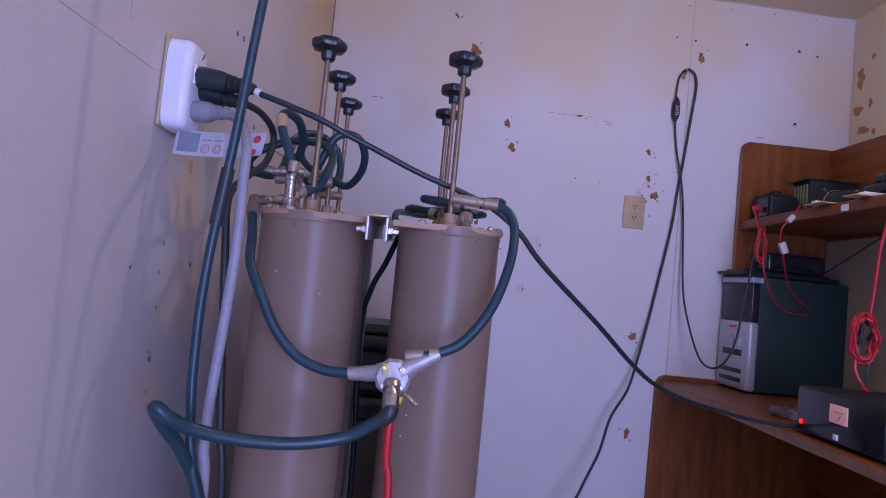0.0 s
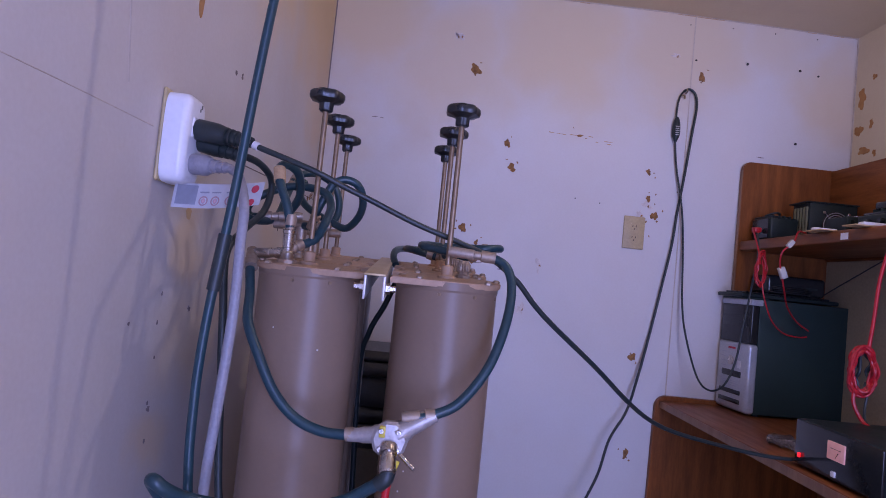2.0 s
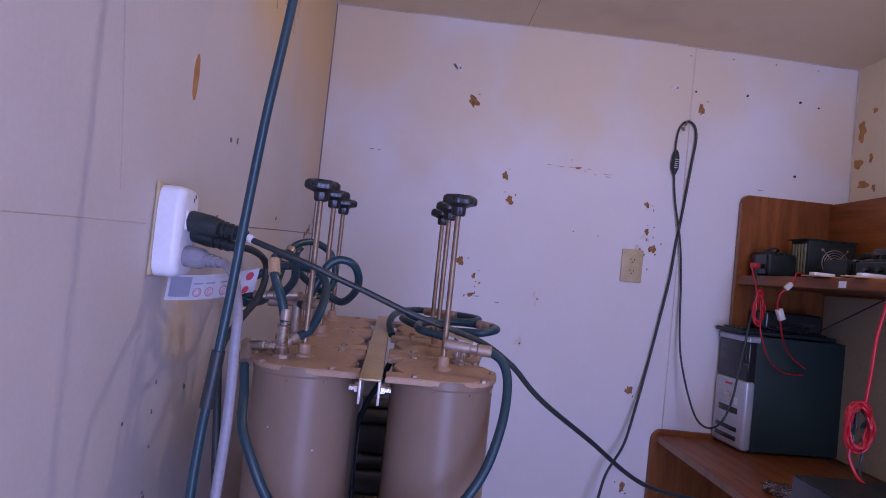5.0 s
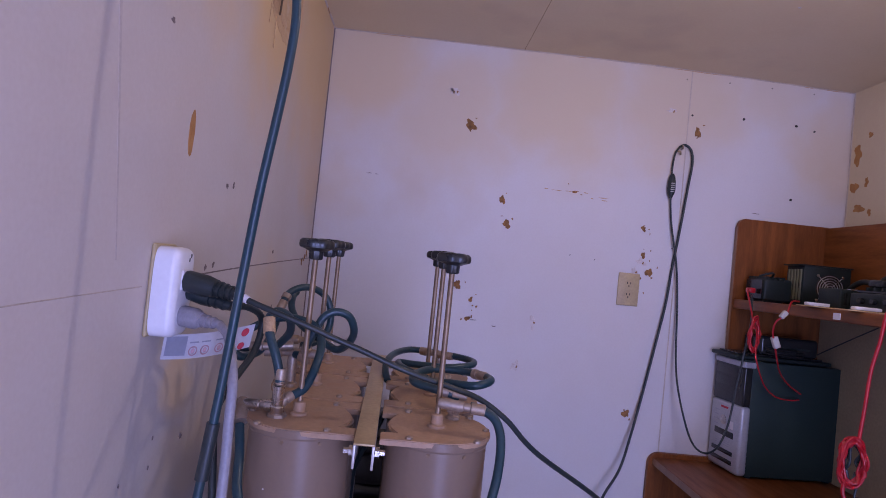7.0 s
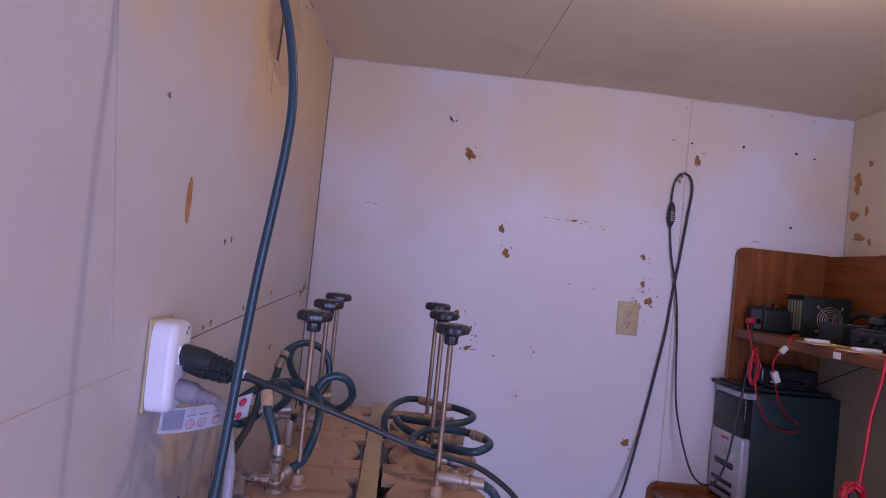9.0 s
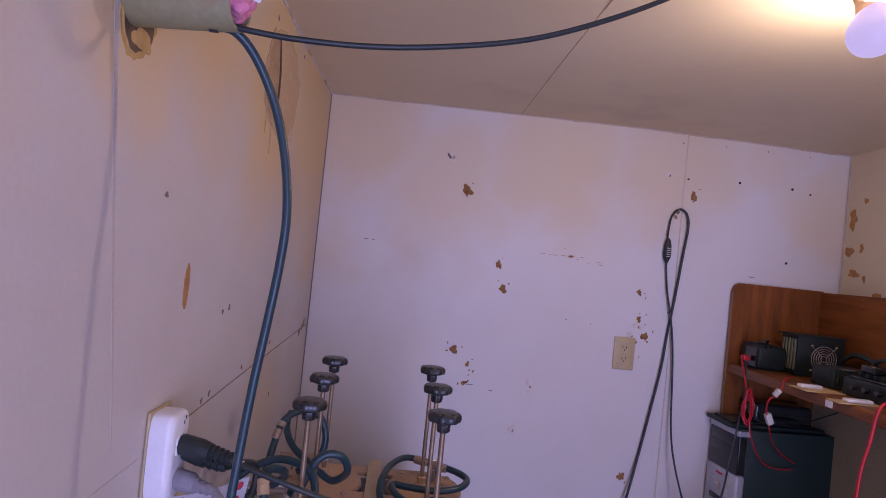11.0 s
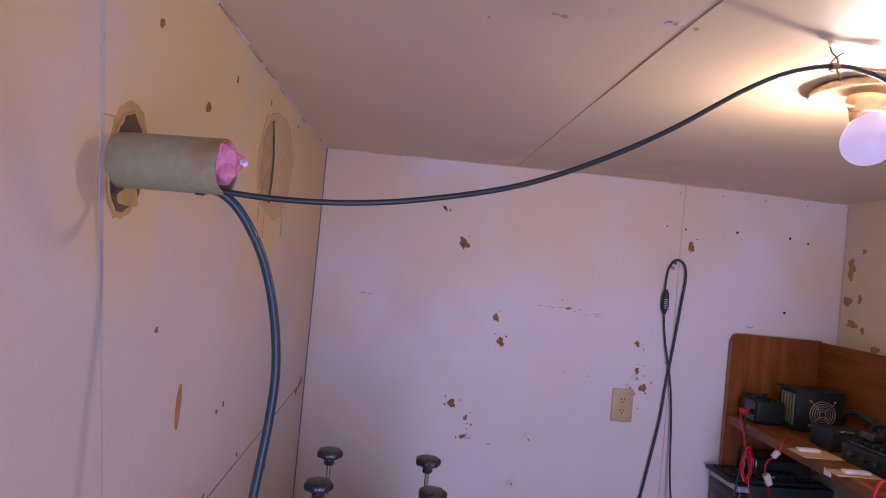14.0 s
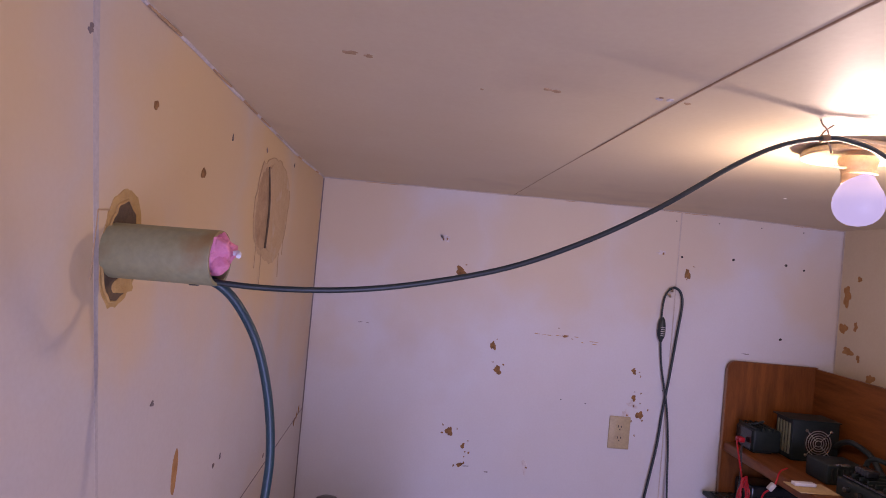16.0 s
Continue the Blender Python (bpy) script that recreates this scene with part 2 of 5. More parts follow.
# the upper patches also put the warm bulb light into the paint
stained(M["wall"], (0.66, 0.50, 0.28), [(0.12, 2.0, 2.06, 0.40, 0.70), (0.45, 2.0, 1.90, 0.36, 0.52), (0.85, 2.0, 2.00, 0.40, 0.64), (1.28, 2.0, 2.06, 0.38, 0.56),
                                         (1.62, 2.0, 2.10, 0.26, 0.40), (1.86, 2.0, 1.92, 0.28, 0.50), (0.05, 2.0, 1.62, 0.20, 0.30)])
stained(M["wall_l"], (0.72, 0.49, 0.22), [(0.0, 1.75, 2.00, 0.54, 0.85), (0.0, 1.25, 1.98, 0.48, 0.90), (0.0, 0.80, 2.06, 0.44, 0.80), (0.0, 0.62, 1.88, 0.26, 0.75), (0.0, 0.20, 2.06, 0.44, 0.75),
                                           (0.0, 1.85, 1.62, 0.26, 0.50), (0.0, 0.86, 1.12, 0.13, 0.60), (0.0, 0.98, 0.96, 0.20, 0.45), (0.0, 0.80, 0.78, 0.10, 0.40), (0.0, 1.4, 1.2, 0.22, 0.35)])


# ---- mesh helpers ----
def finish(bm, name, mat, parent=None, label="", smooth=True, angle=40):
    me = bpy.data.meshes.new(name)
    bmesh.ops.recalc_face_normals(bm, faces=bm.faces)
    if smooth:
        lim = radians(angle)
        for f in bm.faces:
            f.smooth = True
        for e in bm.edges:
            if len(e.link_faces) == 2 and e.calc_face_angle(0) > lim:
                e.smooth = False
    bm.to_mesh(me)
    bm.free()
    me.materials.append(M[mat] if isinstance(mat, str) else mat)
    ob = new(name, me)
    if parent is not None:
        ob.parent = parent
        ob.matrix_parent_inverse = Matrix.Identity(4)
    if label:
        tagged(ob, label)
    return ob


def part(name, bm, mat, parent, label="", **kw):
    """One mesh under a thing, given in world metres: it is laid into the thing's own space."""
    bmesh.ops.transform(bm, matrix=parent_world(parent).inverted(), verts=bm.verts)
    return finish(bm, name, mat, parent, label, **kw)


def parent_world(ob):
    m = ob.matrix_basis.copy()
    while ob.parent:
        ob = ob.parent
        m = ob.matrix_basis @ m
    return m


def thing(name, at, label, category, group="", kind=""):
    ob = new(name)
    ob.location = at
    ob.matrix_basis = Matrix.Translation(at)
    ob.empty_display_size = 0.02
    return tagged(ob, label, category, group, kind)


def whole(name, bm, mat, label, category, group="", kind="", **kw):
    return tagged(finish(bm, name, mat, **kw), label, category, group, kind)


def box(lo, hi, bevel=0.0, segs=2, m=None):
    bm = bmesh.new()
    lo, hi = Vector(lo), Vector(hi)
    c, d = (lo + hi) / 2, hi - lo
    bmesh.ops.create_cube(bm, size=1, matrix=Matrix.Translation(c) @ Matrix.Diagonal((*d, 1)))
    if bevel:
        bmesh.ops.bevel(bm, geom=list(bm.edges), offset=bevel, segments=segs, profile=0.5, affect="EDGES")
    if m is not None:
        bmesh.ops.transform(bm, matrix=m, verts=bm.verts)
    return bm


def join(*bms):
    out = bmesh.new()
    for b in bms:
        me = bpy.data.meshes.new("tmp")
        b.to_mesh(me)
        b.free()
        out.from_mesh(me)
        bpy.data.meshes.remove(me)
    return out


def lathe(profile, at=(0, 0, 0), axis=(0, 0, 1), n=24, lobes=0, depth=0.0):
    """Solid of revolution from (radius, height) pairs, along axis; lobes scallop the wide rings."""
    bm = bmesh.new()
    q = Vector((0, 0, 1)).rotation_difference(Vector(axis).normalized()).to_matrix().to_4x4()
    m = Matrix.Translation(at) @ q
    rings = []
    for r, h in profile:
        ring = []
        for i in range(n):
            a = 2 * math.pi * i / n
            rr = r * (1 - depth * (0.5 - 0.5 * math.cos(lobes * a))) if lobes else r
            ring.append(bm.verts.new(m @ Vector((rr * math.cos(a), rr * math.sin(a), h))))
        rings.append(ring)
    for a, b in zip(rings, rings[1:]):
        for i in range(n):
            bm.faces.new((a[i], a[(i + 1) % n], b[(i + 1) % n], b[i]))
    bm.faces.new(rings[0][::-1])
    bm.faces.new(rings[-1])
    return bm


def rod(a, b, r, n=16, bevel=0.0):
    a, b = Vector(a), Vector(b)
    h = (b - a).length
    p = [(r, 0), (r, h)] if not bevel else [(r - bevel, 0), (r, bevel), (r, h - bevel), (r - bevel, h)]
    return lathe(p, a, b - a, n)


def spline(pts, step=8, closed=False):
    """Centripetal-like smooth curve through the points."""
    p = [Vector(q) for q in pts]
    n = len(p)
    out = []
    for i in range(n if closed else n - 1):
        if closed:
            p0, p1, p2, p3 = p[i - 1], p[i], p[(i + 1) % n], p[(i + 2) % n]
        else:
            p1, p2 = p[i], p[i + 1]
            p0 = p[i - 1] if i else p1 * 2 - p2
            p3 = p[i + 2] if i + 2 < n else p2 * 2 - p1
        for j in range(step):
            t = j / step
            out.append(0.5 * (2 * p1 + (p2 - p0) * t + (2 * p0 - 5 * p1 + 4 * p2 - p3) * t * t + (3 * p1 - p0 - 3 * p2 + p3) * t ** 3))
    if not closed:
        out.append(p[-1])
    return out


def tube(pts, r, n=10, step=8, closed=False, raw=False, wobble=0.0):
    c = [Vector(q) for q in pts] if raw else spline(pts, step, closed)
    if wobble:
        c = [q + wobble * Vector(noise.noise_vector(q * 9)) for q in c]
    bm = bmesh.new()
    rings, up = [], None
    m = len(c)
    for i, q in enumerate(c):
        if closed:
            d = c[(i + 1) % m] - c[i - 1]
        else:
            d = c[min(i + 1, m - 1)] - c[max(i - 1, 0)]
        d.normalize()
        if up is None:
            up = d.orthogonal().normalized()
        else:
            up = (up - d * up.dot(d)).normalized()
        s = d.cross(up)
        rings.append([bm.verts.new(q + r * (math.cos(2 * math.pi * k / n) * up + math.sin(2 * math.pi * k / n) * s)) for k in range(n)])
    for i in range(m if closed else m - 1):
        a, b = rings[i], rings[(i + 1) % m]
        for k in range(n):
            bm.faces.new((a[k], a[(k + 1) % n], b[(k + 1) % n], b[k]))
    if not closed:
        bm.faces.new(rings[0][::-1])
        bm.faces.new(rings[-1])
    return bm


def plate(outline, z0, z1, m=None, bevel=0.0):
    """A flat plate from a 2D outline, between two heights."""
    bm = bmesh.new()
    f = bm.faces.new([bm.verts.new((x, y, z0)) for x, y in outline])
    ext = bmesh.ops.extrude_face_region(bm, geom=[f])
    bmesh.ops.translate(bm, vec=(0, 0, z1 - z0), verts=[v for v in ext["geom"] if isinstance(v, bmesh.types.BMVert)])
    if bevel:
        bmesh.ops.bevel(bm, geom=[e for e in bm.edges if abs(e.verts[0].co.z - e.verts[1].co.z) < 1e-6], offset=bevel, segments=2, affect="EDGES")
    if m is not None:
        bmesh.ops.transform(bm, matrix=m, verts=bm.verts)
    return bm


# planes of the room: local x to the right as one faces it, local y up, local z into the room
NORTH = Matrix(((1, 0, 0, 0), (0, 0, -1, ROOM_Y), (0, 1, 0, 0), (0, 0, 0, 1)))
WEST = Matrix(((0, 0, 1, 0), (1, 0, 0, 0), (0, 1, 0, 0), (0, 0, 0, 1)))
EAST = Matrix(((0, 0, -1, ROOM_X), (-1, 0, 0, 0), (0, 1, 0, 0), (0, 0, 0, 1)))
TOP = Matrix(((1, 0, 0, 0), (0, -1, 0, 0), (0, 0, -1, ROOM_Z), (0, 0, 0, 1)))


def flake(ru, rv, seed, rough=0.45, n=22):
    """A ragged outline."""
    rnd = random.Random(seed)
    ph = [rnd.uniform(0, 6.28) for _ in range(4)]
    out = []
    for i in range(n):
        a = 2 * math.pi * i / n
        k = 1 + rough * (0.45 * math.sin(2 * a + ph[0]) + 0.35 * math.sin(3 * a + ph[1]) + 0.3 * math.sin(5 * a + ph[2])) + rough * rnd.uniform(-0.28, 0.28)
        out.append((ru * k * math.cos(a), rv * k * math.sin(a)))
    return out


def ragged(pts, amount, step=5):
    """A closed outline through (y, z) corners with a fine torn edge."""
    c = spline([(y, z, 0) for y, z in pts], step, True)
    return [(q.x + amount * noise.noise(Vector((q.x * 70, q.y * 70, 3))), q.y + amount * noise.noise(Vector((q.x * 70, q.y * 70, 8)))) for q in c]


def mark(wall, plane, u, v, ru, rv, seed, mat="chip", name="paint_chip", rough=0.45, depth=0.0012, turn=0.0):
    m = plane @ pose(u, v, 0, 0, 0, turn)
    return part(name, plate(flake(ru, rv, seed, rough), -0.001, depth, m), mat, wall, smooth=False)


# ---- the room ----
T = 0.09
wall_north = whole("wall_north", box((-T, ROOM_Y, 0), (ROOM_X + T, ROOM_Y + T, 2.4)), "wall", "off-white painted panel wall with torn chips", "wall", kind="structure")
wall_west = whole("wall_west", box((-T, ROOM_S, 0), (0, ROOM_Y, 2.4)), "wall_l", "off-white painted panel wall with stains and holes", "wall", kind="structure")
wall_east = whole("wall_east", box((ROOM_X, ROOM_S, 0), (ROOM_X + T, ROOM_Y, 2.4)), "cream", "cream painted panel wall with torn chips", "wall", kind="structure")
sw = join(box((-T, ROOM_S - T, 0), (0.55, ROOM_S, 2.4)), box((1.45, ROOM_S - T, 0), (ROOM_X + T, ROOM_S, 2.4)), box((0.55, ROOM_S - T, 2.0), (1.45, ROOM_S, 2.4)))
wall_south = whole("wall_south", sw, "wall", "painted wall with an open doorway", "wall", kind="structure")
floor = whole("floor", box((-T, ROOM_S - T, -0.08), (ROOM_X + T, ROOM_Y + T, 0)), "floor", "worn tan sheet floor", "floor", kind="structure")


def ceiling_z(x, y):
    """The old ceiling is not level: it rises over the west wall near the door and sags towards the east wall."""
    west = max(0.0, min(1.0, (1.5 - y) / 0.85)) * max(0.0, 1 - x / 0.5)
    east = max(0.0, (x - 1.18) / (ROOM_X - 1.18))
    return ROOM_Z + 0.032 * west - 0.018 * east


bm = bmesh.new()
NX, NY = 28, 40
low = [[bm.verts.new((x, y, ceiling_z(x, y))) for y in [ROOM_S + (ROOM_Y - ROOM_S) * j / NY for j in range(NY + 1)]] for x in [ROOM_X * i / NX for i in range(NX + 1)]]
for i in range(NX):
    for j in range(NY):
        bm.faces.new((low[i][j], low[i][j + 1], low[i + 1][j + 1], low[i + 1][j]))
top = bmesh.ops.extrude_face_region(bm, geom=list(bm.faces))
for v in top["geom"]:
    if isinstance(v, bmesh.types.BMVert):
        v.co.z = ROOM_Z + 0.09
ceiling = whole("ceiling", bm, "ceil", "tan painted panel ceiling with screw holes", "ceiling", kind="structure")
ground = whole("ground", box((-60, -60, -0.30), (60, 60, -0.10)), "ground", "bare dry ground outside", "ground", kind="structure")

# panel joints
part("panel_joint", box((1.3155, ROOM_Y - 0.0018, 0), (1.3195, ROOM_Y + 0.001, ROOM_Z)), "seam_w", wall_north)
part("corner_joint", box((0.0, ROOM_Y - 0.004, 0), (0.0035, ROOM_Y + 0.001, ROOM_Z)), "seam", wall_north)
part("top_joint", tube([(x, ROOM_Y - 0.0005, ceiling_z(x, ROOM_Y) - 0.002) for x in [0.006 + (ROOM_X - 0.010) * i / 40 for i in range(41)]], 0.0026, 6, 2, wobble=0.0012), "seam_w", wall_north)
for i in range(9):
    rnd = random.Random(900 + i)
    x = rnd.uniform(0.15, 1.85)
    part("dark_gap", tube([(x, ROOM_Y - 0.002, ceiling_z(x, ROOM_Y) - 0.0045), (x + rnd.uniform(0.02, 0.07), ROOM_Y - 0.002, ceiling_z(x + 0.04, ROOM_Y) - 0.0045)], 0.0012, 6), "torn", wall_north)
part("top_joint", tube([(0.001, y, ceiling_z(0, y) - 0.002 + 0.002 * noise.noise(Vector((0, y * 7, 0)))) for y in [0.2 + (ROOM_Y - 0.206) * i / 60 for i in range(61)]], 0.0034, 6, 2, wobble=0.002), "filler", wall_west)
for i in range(12):
    rnd = random.Random(940 + i)
    y = rnd.uniform(0.55, 1.85)
    part("dark_gap", tube([(0.003, y, ceiling_z(0, y) - 0.004), (0.003, y + rnd.uniform(0.03, 0.10), ceiling_z(0, y + 0.05) - 0.004)], rnd.uniform(0.0012, 0.0026), 6), "torn", wall_west)
# leaning strip: a panel joint with the coax shadow painted into it
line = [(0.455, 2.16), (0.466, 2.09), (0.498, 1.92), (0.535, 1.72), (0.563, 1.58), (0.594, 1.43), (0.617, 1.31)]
part("panel_joint", plate([(y - 0.0015 - 0.0065 * (z - 1.31), z) for y, z in line] + [(y + 0.0015 + 0.0065 * (z - 1.31), z) for y, z in line[::-1]], -0.001, 0.0003, WEST), "joint_shadow", wall_west, smooth=False)
part("corner_joint", box((ROOM_X - 0.004, ROOM_Y - 0.006, 0), (ROOM_X + 0.001, ROOM_Y - 0.004, ROOM_Z)), "seam_w", wall_east)
a, b = Vector((0.0, 0.25, 1.257)), Vector((0.0, 0.700, 1.273))
part("crack", tube([a, (a + b) / 2 + Vector((0, 0, 0.001)), b], 0.0008, 6), "seam_w", wall_west)
part("crack", tube([(0, 0.80, 1.281), (0, 1.1, 1.296), (0, 1.5, 1.313), (0, 1.995, 1.331)], 0.0014, 6), "seam", wall_west)
part("panel_joint", tube([(0.692, 1.998, ROOM_Z), (0.704, 1.30, ROOM_Z), (0.722, 0.62, ROOM_Z), (0.742, 0.30, ROOM_Z), (0.79, -0.4, ROOM_Z), (0.86, -1.6, ROOM_Z)], 0.0008, 6), "chip", ceiling)
part("panel_joint", tube([(0.7105, 1.05, ROOM_Z + 0.0004), (0.722, 0.62, ROOM_Z), (0.742, 0.30, ROOM_Z), (0.79, -0.4, ROOM_Z)], 0.0019, 6), "torn", ceiling)

# torn chips, filler dabs and nail heads on the north wall: x, z, half width, half height, seed
for i, (u, v, ru, rv) in enumerate([(0.524, 1.868, 0.018, 0.017), (0.665, 1.611, 0.010, 0.015), (0.689, 1.525, 0.012, 0.016), (0.533, 1.291, 0.011, 0.018),
                                    (0.587, 1.242, 0.006, 0.011), (0.581, 1.174, 0.011, 0.007), (1.357, 1.934, 0.009, 0.021), (1.189, 1.562, 0.008, 0.010),
                                    (1.223, 1.404, 0.012, 0.015), (1.196, 1.465, 0.009, 0.010), (1.183, 1.335, 0.005, 0.013), (1.185, 0.890, 0.012, 0.015), (1.191, 0.548, 0.009, 0.017), (0.925, 1.668, 0.012, 0.004)]):
    mark(wall_north, NORTH, u, v, ru, rv, 10 + i)
    for j in range(3):
        rnd = random.Random(500 + 7 * i + j)
        mark(wall_north, NORTH, u + rnd.uniform(-0.03, 0.03), v + rnd.uniform(-0.03, 0.03), rnd.uniform(0.0015, 0.004), rnd.uniform(0.0015, 0.005), 90 + 3 * i + j, depth=0.0008)
for i, (u, v, ru, rv) in enumerate([(0.458, 1.986, 0.014, 0.012), (0.445, 1.984, 0.004, 0.012), (0.817, 1.186, 0.010, 0.022), (0.769, 1.023, 0.012, 0.018), (1.192, 1.44, 0.016, 0.012), (1.170, 1.404, 0.010, 0.016), (1.255, 2.005, 0.016, 0.006)]):
    mark(wall_north, NORTH, u, v, ru, rv, 40 + i, "filler", "filler_dab", 0.7)
    mark(wall_north, NORTH, u + 0.006, v - 0.004, 0.003, 0.004, 240 + i, "chip", "paint_chip", depth=0.0018)
for i, (u, v) in enumerate([(1.524, 2.002), (1.723, 1.999), (1.725, 1.724), (1.331, 1.995), (0.929, 1.438), (1.30, 2.125), (1.46, 2.13), (1.62, 2.128), (1.78, 2.125), (1.793, 1.986), (1.02, 1.43), (1.30, 1.50)]):
    big = (0.0048 if i < 3 else 0.0038) if i < 4 or i == 9 else 0.0021
    mark(wall_north, NORTH, u, v, big, big, 70 + i, "dark", "nail_hole", 0.15, 0.0015)
for i, (u, v, ru) in enumerate([(0.82, 1.669, 0.012), (0.86, 1.667, 0.018), (0.90, 1.668, 0.012), (0.965, 1.668, 0.010), (1.03, 1.656, 0.018), (1.035, 1.647, 0.014), (0.99, 1.650, 0.006), (0.179, 1.656, 0.010), (0.205, 1.655, 0.006), (0.60, 1.17, 0.018), (0.68, 1.155, 0.012), (1.60, 1.66, 0.016)]):
    mark(wall_north, NORTH, u, v, ru * 0.8, 0.0014, 130 + i, "torn" if i < 7 else "seam", "scratch", 0.6, 0.0008)
# west wall: long drip stain, chips along the crack, screw holes
mark(wall_west, WEST, 0.815, 1.520, 0.011, 0.036, 150, "tan_chip", "stain", 0.12)
mark(wall_west, WEST, 0.868, 1.165, 0.012, 0.010, 151, "peel", "stain", 0.2, 0.0006)
for i, (u, v) in enumerate([(0.80, 1.03), (0.795, 0.985), (0.80, 0.93), (0.795, 0.86), (0.80, 0.80), (0.70, 0.99)]):
    mark(wall_west, WEST, u, v, 0.0018, 0.003, 330 + i, "seam", "nail_hole", 0.3, 0.0012)
mark(wall_west, WEST, 0.816, 2.015, 0.010, 0.008, 152, "chip", "screw_hole", 0.3)
mark(wall_west, WEST, 0.62, 2.08, 0.006, 0.006, 153, "chip", "screw_hole", 0.3)
for i, (u, v) in enumerate([(1.90, 1.332), (1.93, 1.345), (1.86, 1.318), (1.20, 1.318), (0.95, 1.30), (0.99, 1.305), (1.45, 1.34), (1.02, 1.46), (1.06, 1.465), (0.70, 1.66), (1.5, 1.19), (1.1, 0.98), (0.92, 1.0), (0.80, 0.85), (0.95, 2.10), (1.2, 2.12), (1.5, 2.13), (0.45, 2.12)]):
    mark(wall_west, WEST, u, v, 0.008 if i < 3 else 0.004, 0.011 if i < 3 else 0.005, 160 + i, "chip" if i < 4 else "seam", "paint_chip", 0.6)
# ceiling screw holes
for i, (u, v, r) in enumerate([(0.25, 0.63, 0.011), (0.275, 0.632, 0.008), (0.53, 0.655, 0.006), (0.545, 0.66, 0.008), (0.69, 0.64, 0.004), (0.735, 0.655, 0.006), (1.362, 1.439, 0.006), (0.44, 0.70, 0.003), (1.3, 0.95, 0.006), (1.34, 0.90, 0.005)]):
    mark(ceiling, Matrix.Translation((0, 0, ceiling_z(u, v) - ROOM_Z)) @ TOP, u, -v, r * 0.8, r * 0.6, 190 + i, "torn" if i != 6 else "filler", "screw_hole", 0.5)
for i, (u, v) in enumerate([(0.690, 0.645), (0.705, 0.645)]):
    mark(ceiling, Matrix.Translation((0, 0, ceiling_z(u, v) - ROOM_Z)) @ TOP, u, -v, 0.0045, 0.004, 205 + i, "filler", "filler_dab", 0.3, 0.002)
# east wall: large tan chips
for i, (u, v, ru, rv) in enumerate([(1.958, 1.906, 0.020, 0.032), (1.965, 1.788, 0.018, 0.020), (1.903, 1.800, 0.010, 0.014), (1.934, 1.708, 0.022, 0.015), (1.817, 1.631, 0.018, 0.016), (1.90, 1.97, 0.012, 0.008), (1.88, 1.69, 0.008, 0.012)]):
    mark(wall_east, EAST, -u, v, ru, rv, 220 + i, "tan_chip", "paint_chip", 0.5)


# ---- wall outlets ----
def wall_outlet(plane, u, v, label, mat="ivory", w=0.078, h=0.118, sockets=True):
    m = plane @ Matrix.Translation((u, v, 0))
    th = thing("wall_outlet", m.translation, label, "outlet")
    part("cover_plate", box((-w / 2, -h / 2, 0), (w / 2, h / 2, 0.006), 0.003, 3, m), mat, th)
    if sockets:
        for s in (-1, 1):
            out = [(0.016 * math.cos(a) * 1.05, max(-0.0125, min(0.0125, 0.0165 * math.sin(a))) + s * 0.020) for a in [2 * math.pi * k / 28 for k in range(28)]]
            soc = part("socket_face", plate(out, 0.005, 0.0078, m, 0.0008), mat, th)
            for dx in (-0.006, 0.006):
                part("slot", box((dx - 0.0012, s * 0.020 - 0.001, 0.007), (dx + 0.0012, s * 0.020 + 0.007, 0.0083), m=m), "dark", soc)
            part("slot", lathe([(0.0026, 0.007), (0.0026, 0.0083)], m @ Vector((0, s * 0.020 - 0.0075, 0)), m.to_3x3() @ Vector((0, 0, 1)), 10), "dark", soc)
        part("screw", lathe([(0.003, 0.006), (0.0026, 0.0075)], m @ Vector((0, 0, 0)), m.to_3x3() @ Vector((0, 0, 1)), 12), "ivory", th)
    return th


wall_outlet(NORTH, 1.152, 1.336, "ivory double wall outlet on the panelled wall")
wall_outlet(WEST, 0.757, 1.268, "ivory wall outlet behind a white adapter", w=0.080, h=0.138, sockets=False)

# surge adapter on the west outlet
adapter = thing("plug_adapter", (0.006, 0.75, 1.265), "white plastic surge adapter plugged into the outlet", "adapter")
out = []
for k in range(40):
    a = 2 * math.pi * k / 40
    ca, sa = math.cos(a), math.sin(a)
    e = 0.42
    out.append((0.752 + 0.036 * math.copysign(abs(ca) ** e, ca), 1.2665 + 0.0675 * math.copysign(abs(sa) ** e, sa)))
bm = plate(out, 0.0065, 0.0415, WEST)
front = [e for e in bm.edges if all(v.co.x > 0.040 for v in e.verts)]
bmesh.ops.bevel(bm, geom=front, offset=0.012, segments=4, profile=0.5, affect="EDGES")
part("body", bm, "white", adapter, angle=60)
for dz in (0.045, 0.039):
    part("slot", box((0.0405, 0.757 + (dz - 0.039), 1.274 + dz), (0.0422, 0.7595 + (dz - 0.039), 1.280 + dz)), "dark", adapter)
part("socket_face", box((0.0405, 0.734, 1.270), (0.0435, 0.772, 1.300), 0.003), "white", adapter)

